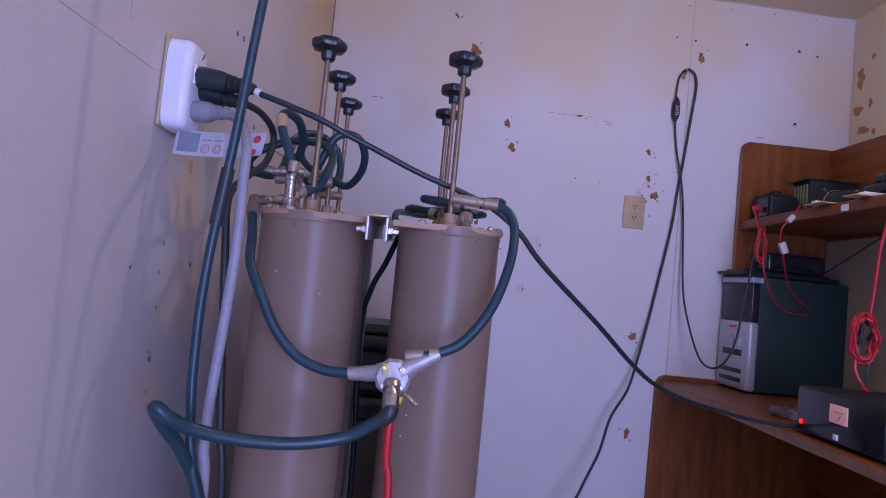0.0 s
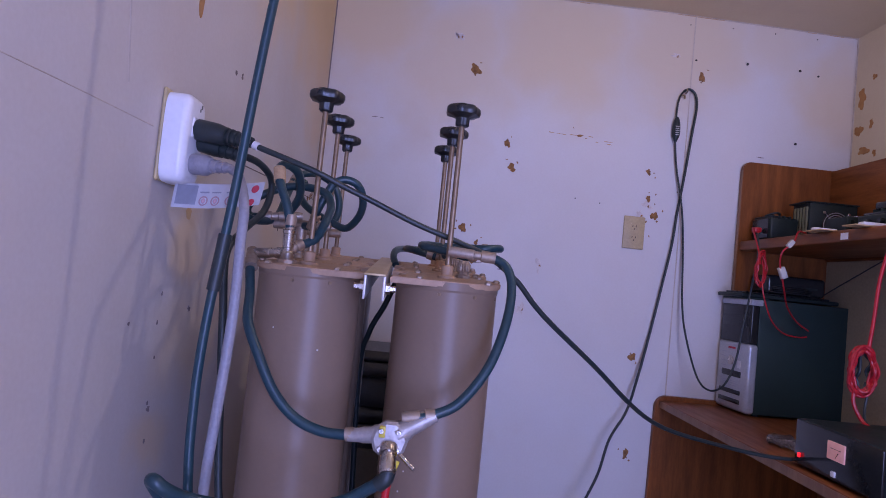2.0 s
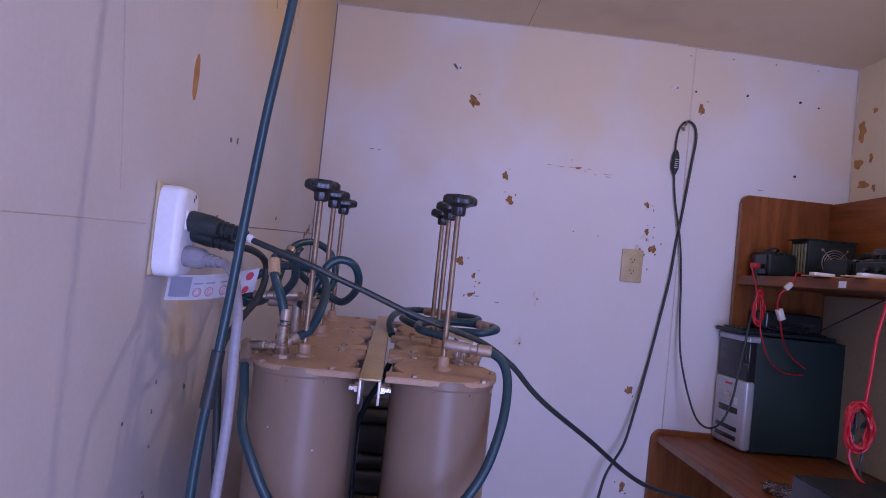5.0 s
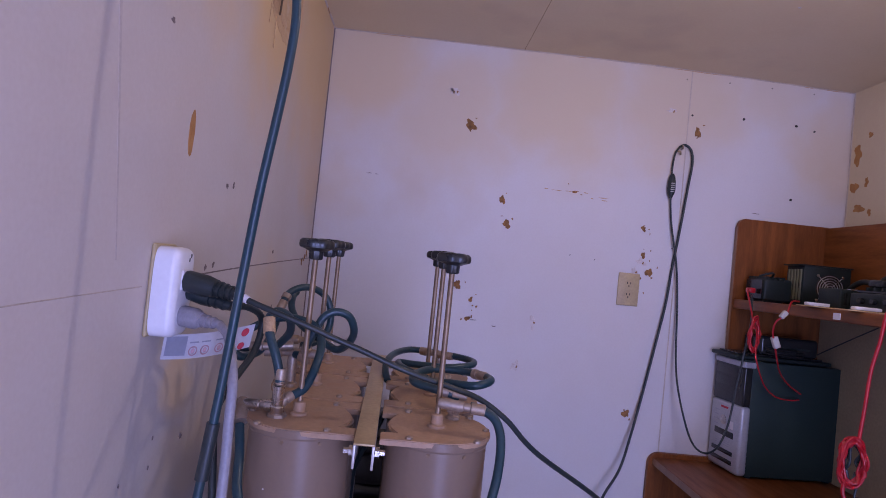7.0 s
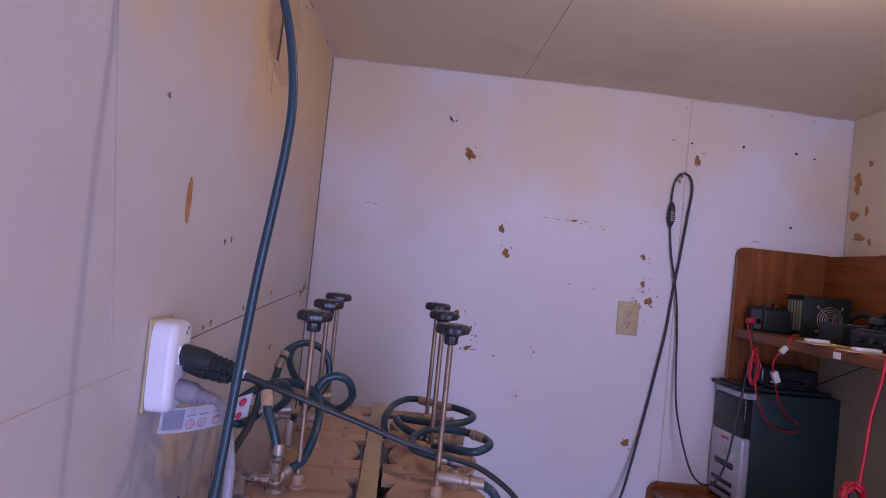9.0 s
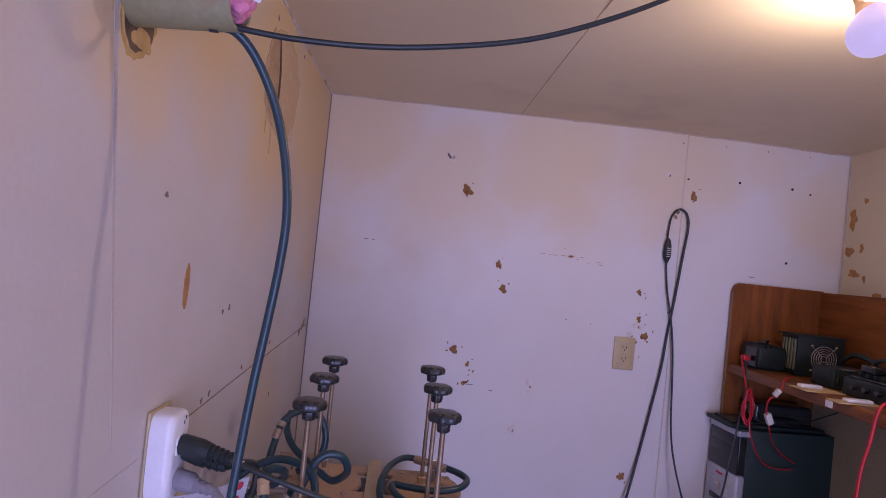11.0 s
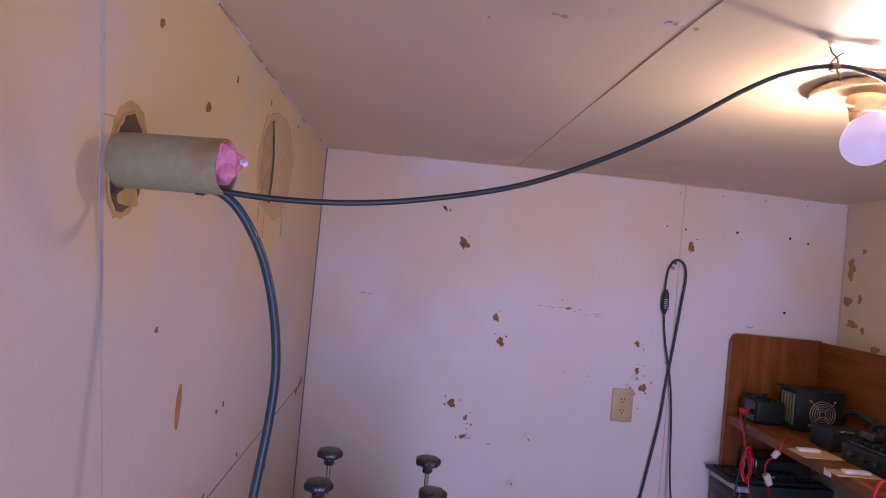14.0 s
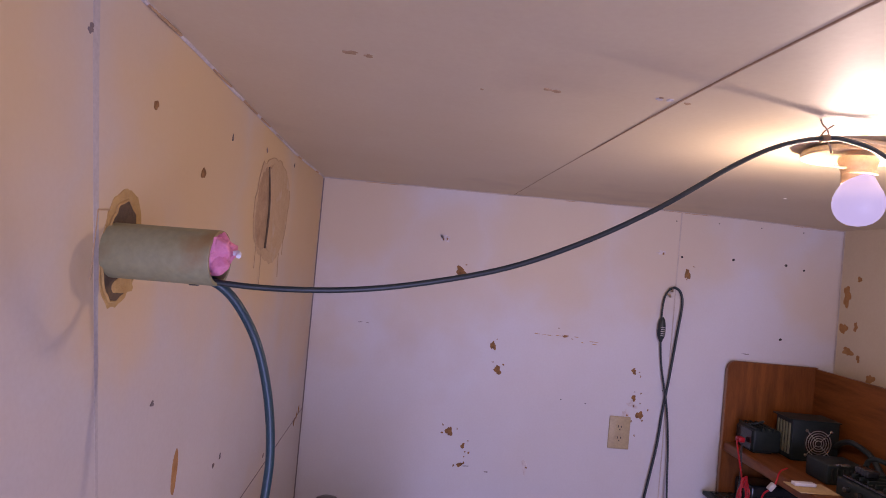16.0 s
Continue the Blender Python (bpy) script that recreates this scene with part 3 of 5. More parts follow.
# black plug and its long cord across to the desk
cordset = thing("extension_lead", (1.31, 1.24, 0.76), "long black power cord from the adapter to the desk", "cord")
def plug_body(p, d, r0, r1, ln, ribs):
    prof = [(r0 * 0.9, 0), (r0, 0.004), (r0, ln * 0.38), (r1 * 1.15, ln * 0.5)]
    for k in range(ribs):
        h = ln * (0.52 + 0.46 * k / ribs)
        rr = r1 * (1.12 - 0.35 * k / ribs)
        prof += [(rr, h), (rr, h + ln * 0.03), (rr * 0.82, h + ln * 0.035), (rr * 0.82, h + ln * 0.07)]
    prof.append((r1 * 0.6, ln))
    return lathe(prof, p, d, 18)
part("plug", plug_body((0.042, 0.750, 1.285), (0.9, -0.13, -0.14), 0.0165, 0.0125, 0.092, 5), "cord", cordset)
part("cable", tube([(0.126, 0.740, 1.273), (0.140, 0.737, 1.266), (0.185, 0.733, 1.252), (0.235, 0.735, 1.236), (0.273, 0.745, 1.221), (0.317, 0.755, 1.205), (0.371, 0.765, 1.184), (0.407, 0.772, 1.172), (0.462, 0.785, 1.156), (0.510, 0.800, 1.139), (0.558, 0.815, 1.107), (0.596, 0.835, 1.069),
                    (0.638, 0.860, 1.035), (0.738, 0.940, 0.965), (0.833, 1.020, 0.894), (0.914, 1.090, 0.846), (1.009, 1.160, 0.811), (1.160, 1.228, 0.776), (1.24, 1.24, 0.764), (1.302, 1.245, 0.760), (1.34, 1.26, 0.760)], 0.0046, 12), "cord", cordset)
part("tie_band", rod((0.1335, 0.7385, 1.2690), (0.1415, 0.7366, 1.2655), 0.0062, 14), "white", cordset)

# second black cord looping down behind
cord2 = thing("drop_cord", (0.16, 0.72, 0.0), "black cord dropping beside the wall to the floor", "cord")
part("plug", plug_body((0.042, 0.770, 1.270), (0.9, -0.20, -0.22), 0.015, 0.012, 0.075, 3), "cord", cord2)
part("cable", tube([(0.114, 0.756, 1.254), (0.130, 0.790, 1.250), (0.140, 0.826, 1.236), (0.142, 0.836, 1.212), (0.138, 0.815, 1.175), (0.128, 0.755, 1.140), (0.121, 0.710, 1.103), (0.123, 0.718, 1.022), (0.133, 0.720, 0.901), (0.144, 0.720, 0.782), (0.157, 0.720, 0.680), (0.165, 0.72, 0.4), (0.16, 0.72, 0.02)], 0.0056, 12), "cord", cord2)

# grey cord with its flag label
greycord = thing("grey_cord", (0.165, 0.62, 0.0), "grey flat-plug cord hanging from the white adapter", "cord")
part("plug", plug_body((0.042, 0.750, 1.232), (0.9, -0.36, -0.06), 0.016, 0.010, 0.072, 3), "grey", greycord)
part("cable", tube([(0.106, 0.727, 1.228), (0.130, 0.700, 1.212), (0.157, 0.647, 1.167), (0.162, 0.633, 1.119), (0.166, 0.624, 1.044), (0.165, 0.620, 0.971), (0.161, 0.620, 0.899), (0.157, 0.620, 0.827), (0.157, 0.620, 0.771), (0.162, 0.620, 0.715), (0.166, 0.62, 0.4), (0.165, 0.62, 0.02)], 0.0068, 12), "grey", greycord)


def tag_at(u, v, off=0.0):
    """Point of the flag label: u along it, v up it (0 to 1), off towards the room."""
    c = Vector((0.019 + 0.116 * u, 0.746 + 0.056 * u, 1.164 + 0.004 * u + 0.018 * u * u))
    wave = 0.004 * math.sin(4.5 * u)
    return c + Vector((0.003 + 0.003 * u, 0, 0.038)) * v + Vector((0.48, -0.88, 0)).normalized() * (wave + off)


def tag_patch(u0, u1, v0, v1, off, n=8):
    bm = bmesh.new()
    low = [bm.verts.new(tag_at(u0 + (u1 - u0) * i / n, v0, off)) for i in range(n + 1)]
    high = [bm.verts.new(tag_at(u0 + (u1 - u0) * i / n, v1, off)) for i in range(n + 1)]
    for i in range(n):
        bm.faces.new((low[i], low[i + 1], high[i + 1], high[i]))
    bmesh.ops.solidify(bm, geom=list(bm.faces), thickness=0.0005)
    return bm


def tag_disc(u, v, ru, rv, off, hole=0.0):
    bm = bmesh.new()
    outer = [bm.verts.new(tag_at(u + ru * math.cos(2 * math.pi * k / 18), v + rv * math.sin(2 * math.pi * k / 18), off)) for k in range(18)]
    if hole:
        inner = [bm.verts.new(tag_at(u + ru * hole * math.cos(2 * math.pi * k / 18), v + rv * hole * math.sin(2 * math.pi * k / 18), off)) for k in range(18)]
        for k in range(18):
            bm.faces.new((outer[k], outer[(k + 1) % 18], inner[(k + 1) % 18], inner[k]))
    else:
        bm.faces.new(outer)
    bmesh.ops.solidify(bm, geom=list(bm.faces), thickness=0.0004)
    return bm


flag = part("flag_label", tag_patch(0, 1, 0, 1, 0.0, 24), "paper", greycord, "white warning flag label with red symbols")
part("print_block", tag_patch(0.03, 0.25, 0.14, 0.92, 0.0007), "print_g", flag)
for u in (0.33, 0.46, 0.62):
    part("print_ring", tag_disc(u, 0.30, 0.050, 0.20, 0.0007, 0.72), "print_p", flag)
    part("print_figure", tag_disc(u, 0.30, 0.022, 0.11, 0.0007), "print_p", flag)
    part("print_bar", tag_patch(u - 0.05, u + 0.05, 0.62, 0.68, 0.0007, 3), "print_g", flag)
part("print_dot", tag_disc(0.90, 0.72, 0.045, 0.17, 0.0007), "print_r", flag)
part("print_dot", tag_disc(0.885, 0.16, 0.040, 0.15, 0.0007), "print_r", flag)

# ---- heavy antenna cables from the wall pipe ----
pipe = thing("conduit_pipe", (0.0, 0.53, 1.886), "grey-green conduit stub through the wall, stuffed with pink foam", "pipe")
pd = Vector((0.151, -0.016, 0.002)).normalized()
p0 = Vector((-0.02, 0.546, 1.884))
outer = lathe([(0.030, 0), (0.0335, 0), (0.0335, 0.153), (0.033, 0.154), (0.0295, 0.154), (0.030, 0.10)], p0, pd, 32)
part("tube", outer, "pipe", pipe)
rnd = random.Random(8)
foam = []
for k in range(22):
    a = rnd.uniform(0, 6.28)
    rr = rnd.uniform(0.003, 0.021)
    c = p0 + pd * rnd.uniform(0.146, 0.160) + Vector((0, rr * math.cos(a), rr * math.sin(a)))
    bm = bmesh.new()
    bmesh.ops.create_icosphere(bm, subdivisions=3, radius=rnd.uniform(0.009, 0.014), matrix=Matrix.Translation(c))
    for v in bm.verts:
        v.co += 0.004 * Vector(noise.noise_vector(v.co * 90))
    foam.append(bm)
part("foam_plug", join(*foam), "foam", pipe, "pink foam stuffed in the pipe end")
part("wire_scrap", tube([p0 + pd * 0.155 + Vector((0, 0.004, 0.004)), p0 + pd * 0.174 + Vector((0, 0.002, 0.008)), p0 + pd * 0.177 + Vector((0, -0.004, 0.004))], 0.003, 8), "white", pipe)
# torn hole round the pipe
hole = ragged([(0.526, 1.910), (0.540, 1.936), (0.558, 1.947), (0.578, 1.942), (0.592, 1.924), (0.598, 1.885), (0.600, 1.850), (0.574, 1.828), (0.545, 1.820), (0.526, 1.845), (0.518, 1.880)], 0.004)
rim = ragged([(0.518, 1.910), (0.531, 1.943), (0.556, 1.959), (0.586, 1.954), (0.606, 1.929), (0.613, 1.883), (0.604, 1.846), (0.576, 1.822), (0.543, 1.813), (0.521, 1.842), (0.514, 1.880)], 0.006)
part("torn_hole_rim", plate(rim, 0, 0.0010, WEST), "rust", wall_west, "ochre rust-stained torn rim", smooth=False)
# flat brown plate paints the shade inside the hole; the wall is uncut
part("hole", plate(hole, 0.0012, 0.0022, WEST), "gap_shade", wall_west, smooth=False)
part("hole_edge", tube([(0.002, y, z) for y, z in hole], 0.0016, 8, 2, True, wobble=0.002), "rust", wall_west)
mark(wall_west, WEST, 0.572, 1.842, 0.022, 0.015, 305, "rust", "torn_flap", 0.35, 0.003)
part("pencil_line", tube([(0, 0.500, 1.93), (0, 0.498, 1.85)], 0.0012, 6), "torn", wall_west)
part("pencil_line", tube([(0, 0.500, 1.93), (0, 0.528, 1.932)], 0.0012, 6), "torn", wall_west)

drop = thing("coax_drop", (0.16, 0.58, 0.0), "thick black coax hanging from the conduit to the floor", "cable")
part("cable", tube([(0.100, 0.535, 1.858), (0.126, 0.54, 1.856), (0.150, 0.555, 1.832), (0.174, 0.575, 1.782), (0.193, 0.58, 1.716), (0.203, 0.58, 1.645), (0.201, 0.58, 1.580), (0.193, 0.58, 1.502), (0.183, 0.58, 1.415), (0.173, 0.58, 1.30), (0.164, 0.58, 1.185), (0.156, 0.58, 1.10),
                    (0.149, 0.58, 1.030), (0.145, 0.58, 0.96), (0.145, 0.58, 0.90), (0.147, 0.58, 0.848), (0.154, 0.58, 0.785), (0.165, 0.585, 0.735), (0.19, 0.60, 0.66), (0.21, 0.62, 0.5), (0.2, 0.62, 0.2), (0.19, 0.60, 0.02)], 0.0058, 14), "hose", drop)
part("shrink_sleeve", tube([(0.1585, 0.58, 1.125), (0.1545, 0.58, 1.085), (0.1515, 0.58, 1.055)], 0.0082, 14), "cord", drop, "black shrink sleeve")
part("end_cap", tube([(0.098, 0.535, 1.858), (0.108, 0.536, 1.858)], 0.0078, 14), "cord", drop)
run = thing("ceiling_coax", (0.95, 0.67, 2.146), "thin black coax slung from the conduit to a ceiling hook", "cable")
part("cable", tube([(0.10, 0.53, 1.860), (0.132, 0.53, 1.857), (0.194, 0.539, 1.855), (0.280, 0.552, 1.860), (0.371, 0.568, 1.875), (0.488, 0.591, 1.906), (0.595, 0.611, 1.952), (0.700, 0.630, 2.010), (0.806, 0.648, 2.080), (0.878, 0.659, 2.118), (0.952, 0.671, 2.139), (0.999, 0.675, 2.138), (1.054, 0.680, 2.122), (1.2, 0.70, 2.05), (1.5, 0.74, 1.96), (1.9, 0.78, 1.93)], 0.0037, 12), "cord", run)
part("tie_band", tube([(0.946, 0.670, 2.1375), (0.958, 0.672, 2.1392)], 0.0058, 12), "brass", run)
hook = thing("ceiling_hook", (0.948, 0.67, ROOM_Z), "twisted brown wire hook in the ceiling", "hook")
part("wire", tube([(0.941, 0.667, ROOM_Z), (0.946, 0.668, 2.157), (0.952, 0.666, 2.150), (0.957, 0.671, 2.141), (0.954, 0.678, 2.134), (0.948, 0.675, 2.141), (0.951, 0.669, 2.150), (0.960, 0.664, 2.158)], 0.0013, 8), "brass", hook)
part("wire", tube([(0.952, 0.672, 2.140), (0.958, 0.668, 2.128), (0.964, 0.672, 2.118)], 0.0014, 8), "brass", hook)
strand = thing("ceiling_wire", (1.3, 0.68, 2.14), "thin tan wire running on along the ceiling", "wire")
part("wire", tube([(0.955, 0.671, 2.141), (1.03, 0.68, 2.143), (1.15, 0.70, 2.142), (1.4, 0.72, 2.140), (1.92, 0.75, 2.136)], 0.0026, 8), "porcelain", strand)

# peeled wallboard paper on the west wall
patch = thing("peeled_paper", (0.0, 1.29, 2.0), "peeled tan wallboard paper hanging on the wall", "peeled patch")


po = ragged([(1.200, 2.095), (1.309, 2.116), (1.400, 2.102), (1.456, 2.066), (1.468, 2.000), (1.432, 1.910), (1.345, 1.862), (1.254, 1.872), (1.168, 1.902), (1.138, 1.985), (1.165, 2.070)], 0.010)
part("bare_patch", plate(po, 0.0, 0.0012, WEST), "peel", patch, smooth=False)
for k0, k1 in ((0, 12), (16, 26), (40, 54)):
    part("torn_edge", tube([(0.0014, y, z) for y, z in po[k0:k1]], 0.0008, 6, 2), "torn", patch, "lifted torn paper edge")
shade = ragged([(1.176, 2.060), (1.222, 2.078), (1.240, 2.030), (1.246, 1.960), (1.240, 1.895), (1.190, 1.900), (1.152, 1.950), (1.156, 2.010)], 0.008)
part("under_layer", plate(shade, 0.0013, 0.0020, WEST), "torn", patch, "darker bared under layer", smooth=False)
flap = ragged([(1.246, 2.090), (1.320, 2.096), (1.395, 2.070), (1.420, 2.000), (1.395, 1.930), (1.330, 1.895), (1.262, 1.900), (1.258, 1.960), (1.256, 2.030)], 0.008)
part("curled_flap", plate(flap, 0.0013, 0.0034, WEST), "peel", patch, "loose curled paper flap", smooth=False)
# the slit's inner shade is painted as a dark brown tube
part("tear", tube([(0.0030, 1.226, 2.085), (0.0034, 1.240, 2.045), (0.0036, 1.250, 2.005), (0.0036, 1.252, 1.95), (0.0034, 1.246, 1.895)], 0.0026, 6, 6, wobble=0.003), "gap_shade", patch)
for k, (y, z) in enumerate(((1.440, 1.930), (1.405, 1.885), (1.225, 1.885), (1.172, 1.935))):
    part("drip", tube([(0.0012, y, z), (0.0012, y + 0.004, z - 0.05 - 0.012 * k)], 0.0009, 6, 6, wobble=0.002), "torn", patch)


# ---- bank of six cavity filters ----
COLS, ROWS_Y, PITCH = (0.236, 0.444), (0.760, 0.929, 1.098), 0.169
LID_Z, TANK_R = 1.108, 0.0775
CHAN = 0.340
LEAN = pose(0, 0, 0, 3.85, 0, 1.7)  # the rack rises and turns a little towards the back


def deck(y):
    """Height of the lids at a depth."""
    return 1.0945 + 0.0673 * (y - 0.692)


def lid_outline(side, front=1.0):
    """Round outer end, straight sides, notched inner edge; local x away from the channel."""
    h = PITCH / 2 - 0.0012
    inner = -0.0862
    pts = []
    for k in range(19):
        a = -math.pi / 2 + math.pi * k / 18
        pts.append((0.0 + h * 0.98 * math.cos(a), h * math.sin(a)))
    pts += [(inner, h), (inner, 0.0465)]
    for k in range(13):
        s = 0.046 - 0.092 * k / 12
        pts.append((inner + 0.010 + 0.014 * (abs(s) / 0.046) ** 1.8, s))
    pts += [(inner, -0.0465), (inner, -h)]
    return [(side * x, y if y > 0 else y * front) for x, y in pts]


def cavity(col, row):
    x, y = COLS[col] - 0.005 * row, ROWS_Y[row]
    side = -1 if col == 0 else 1
    th = thing("cavity_filter", (x, y, 0.0), "tall taupe metal cavity filter with a tuning knob", "filter", "bank of cavity filters")
    top_m = Matrix.Translation((x, y, deck(y))) @ LEAN
    z1 = deck(y) - 0.006
    yb = y + (0.006 if row == 0 else 0.0)
    part("body", lathe([(TANK_R - 0.006, 0.0), (TANK_R, 0.006), (TANK_R, z1 - 0.014), (TANK_R + 0.0012, z1 - 0.011), (TANK_R + 0.0012, z1), (TANK_R - 0.004, z1)], (x, yb, 0), (0, 0, 1), 64), "tank", th, angle=14)
    for k in range(2):
        rnd = random.Random(31 * col + 7 * row + k)
        a = radians(rnd.uniform(-125, -55))
        d = Vector((math.cos(a), math.sin(a), 0))
        part("paint_nick", lathe([(0.0014, 0), (0.0011, 0.0005)], Vector((x, yb, rnd.uniform(0.76, 1.05))) + d * (TANK_R - 0.0001), d, 7), "filler", th, smooth=False)
    lid = part("lid", plate(lid_outline(side, 0.87 if row == 0 else 1.0), -0.009, 0.0, top_m, 0.0015), "lid", th, "dusty notched top plate", angle=18)
    for k, (dx, dy) in enumerate([(0.055, 0.055), (0.055, -0.055), (-0.045, 0.062), (-0.045, -0.062), (0.075, 0.0)]):
        part("screw", lathe([(0.0055, 0), (0.0055, 0.003), (0.003, 0.0048)], top_m @ Vector((side * dx, dy, -0.0005)), top_m.to_3x3() @ Vector((0, 0, 1)), 6), "worn", lid, smooth=False)
    for a in (-100, -60, -20):
        d = Vector((math.cos(radians(a)), math.sin(radians(a)), 0))
        part("screw", lathe([(0.003, 0), (0.0026, 0.0015)], Vector((x, yb, z1 - 0.018)) + d * (TANK_R - 0.0005), d, 10), "brass", th)
    kx, ky = x - 0.006 + col * (0.004 - 0.0012 * row), y + 0.002 + 0.004 * row
    top = (1.352, 1.358, 1.361, 1.352, 1.358, 1.361)[3 * col + row]
    part("rod", rod((kx, ky, deck(ky) - 0.002), (kx, ky, top - 0.01), 0.0044, 12), "brass", th)
    part("rod_nut", lathe([(0.014, 0), (0.014, 0.004), (0.0095, 0.006), (0.0095, 0.019), (0.007, 0.021)], (kx, ky, deck(ky) - 0.001), (0, 0, 1), 12), "lid", th)
    knob = part("knob", lathe([(0.009, -0.016), (0.011, -0.014), (0.0115, -0.003), (0.019, 0.0), (0.0265, 0.002), (0.0280, 0.006), (0.0275, 0.012), (0.0240, 0.0155), (0.015, 0.0165), (0.002, 0.017)], (kx, ky, top), (0, 0, 1), 42, 7, 0.10), "knob", th, "black lobed plastic knob")
    return th


for row in range(3):
    for col in range(2):
        cavity(col, row)

chan = thing("support_channel", (CHAN, 0.92, LID_Z), "yellowed aluminium channel bolted between the filters", "channel")
cw = 0.0148
cm = Matrix.Translation((CHAN + 0.001, 0.650, deck(0.650))) @ LEAN
part("web", box((-cw, 0, 0.0008), (cw, 0.563, 0.0038), 0.0006, m=cm), "channel", chan)
for s in (-1, 1):
    part("flange", box((s * cw - (0.0035 if s > 0 else 0), 0, -0.032), (s * cw + (0.0035 if s < 0 else 0), 0.563, 0.0006), 0.0006, m=cm), "alu", chan)
    part("bolt", lathe([(0.008, 0), (0.008, 0.006), (0.0045, 0.0062), (0.0045, 0.014)], cm @ Vector((s * (cw + 0.0005), 0.030, -0.018)), cm.to_3x3() @ Vector((s, 0, 0)), 6), "steel", chan, smooth=False)


# connectors and jumpers
def connector(p, d, ln, r=0.008, mat="steel"):
    return lathe([(r * 0.8, 0), (r * 1.1, 0.001), (r * 1.1, ln * 0.3), (r * 0.8, ln * 0.32), (r * 0.8, ln * 0.45), (r, ln * 0.47), (r, ln * 0.9), (r * 0.85, ln)], p, d, 18)


def jumper(label, pts, r=0.0082, ends=(), name="jumper_cable"):
    th = thing(name, pts[0], label, "cable", "filter jumper cables")
    part("cable", tube(pts, r, 14), "hose", th)
    for p, d, ln, mat in ends:
        part("connector", connector(p, d, ln, r * 1.18), mat, th)
    return th


# tee on the first left-hand filter
tee = thing("tee_connector", (0.202, 0.735, LID_Z), "nickel tee connector on the filter lid", "connector")
part("flange", lathe([(0.015, -0.001), (0.015, 0.004), (0.011, 0.006)], (0.201, 0.742, deck(0.742)), (0, 0, 1), 8), "worn", tee, smooth=False)
part("stem", lathe([(0.0105, 0.004), (0.0105, 0.018), (0.0085, 0.020), (0.0085, 0.046), (0.0095, 0.047), (0.0095, 0.052)], (0.201, 0.742, deck(0.742)), (0.03, -0.28, 1), 20), "steel", tee)
part("arm", connector((0.201, 0.740, deck(0.742) + 0.015), (-0.070, 0.026, -0.006), 0.062, 0.0078), "steel", tee)
part("elbow", lathe([(0.0085, -0.006), (0.0085, 0.014), (0.010, 0.016), (0.010, 0.034)], (0.144, 0.760, 1.108), (0.35, -1.15, -1), 16), "worn", tee)

jumper("black jumper coax from lid tee to centre divider", [(0.152, 0.728, 1.084), (0.164, 0.698, 1.052), (0.176, 0.660, 1.015), (0.196, 0.645, 0.979), (0.225, 0.637, 0.930), (0.257, 0.633, 0.899), (0.294, 0.630, 0.885), (0.332, 0.627, 0.884)],
       0.0068, [((0.325, 0.628, 0.884), (1, -0.02, 0.14), 0.042, "worn")])
jumper("black jumper coax from divider to the other lid", [(0.418, 0.622, 0.915), (0.440, 0.626, 0.921), (0.471, 0.634, 0.938), (0.506, 0.651, 0.985), (0.528, 0.677, 1.045), (0.536, 0.711, 1.095), (0.528, 0.727, 1.124), (0.508, 0.737, 1.136), (0.49, 0.745, 1.139)],
       0.0068, [((0.440, 0.625, 0.920), (-1, -0.05, -0.16), 0.044, "worn"), ((0.512, 0.736, 1.136), (-1, 0.10, 0.06), 0.072, "worn")])
divider = thing("divider", (0.385, 0.62, 0.875), "cast metal three-way coax divider hung on jumpers", "divider")
part("body", lathe([(0.006, -0.012), (0.020, -0.012), (0.024, -0.008), (0.024, 0.006), (0.020, 0.010), (0.006, 0.011)], (0.384, 0.618, 0.880), (0, -1, 0.1), 10), "cast", divider, smooth=False)
part("port", connector((0.384, 0.610, 0.874), (0.05, -0.75, -0.66), 0.040, 0.0105), "steel", divider)
for q0, q1 in (((0.378, 0.622, 0.884), (0.330, 0.628, 0.878)), ((0.392, 0.620, 0.886), (0.440, 0.625, 0.914))):
    q0, q1 = Vector(q0), Vector(q1)
    h = (q1 - q0).length
    part("arm", lathe([(0.0135, 0.0), (0.0135, h * 0.25), (0.0105, h * 0.38), (0.0105, h * 0.62), (0.0092, h * 0.70), (0.0088, h)], q0, q1 - q0, 12), "cast", divider)
part("stud", rod((0.396, 0.612, 0.866), (0.418, 0.60, 0.850), 0.0028, 10), "steel", divider)
for a in range(4):
    d = Vector((math.cos(radians(45 + 90 * a)), -0.05, math.sin(radians(45 + 90 * a))))
    part("screw", lathe([(0.0035, 0), (0.003, 0.003)], Vector((0.384, 0.606, 0.881)) + d * 0.016, (0, -1, 0.1), 8), "steel", divider)
part("brass_tab", box((0.370, 0.606, 0.884), (0.378, 0.612, 0.898), 0.001), "yellow", divider)
divider.location.z += 0.006
feed = thing("feed_coax", (0.19, 0.60, 0.0), "thick black feed coax looping from the divider to the floor", "cable")
part("cable", tube([(0.386, 0.586, 0.854), (0.384, 0.583, 0.846), (0.366, 0.590, 0.832), (0.335, 0.594, 0.812), (0.290, 0.585, 0.803), (0.245, 0.570, 0.803), (0.198, 0.550, 0.811), (0.166, 0.532, 0.822), (0.148, 0.515, 0.836), (0.137, 0.510, 0.846), (0.130, 0.52, 0.842), (0.136, 0.54, 0.818), (0.148, 0.567, 0.785), (0.162, 0.60, 0.725), (0.18, 0.62, 0.6), (0.18, 0.62, 0.3), (0.19, 0.60, 0.02)], 0.0078, 14), "hose", feed)
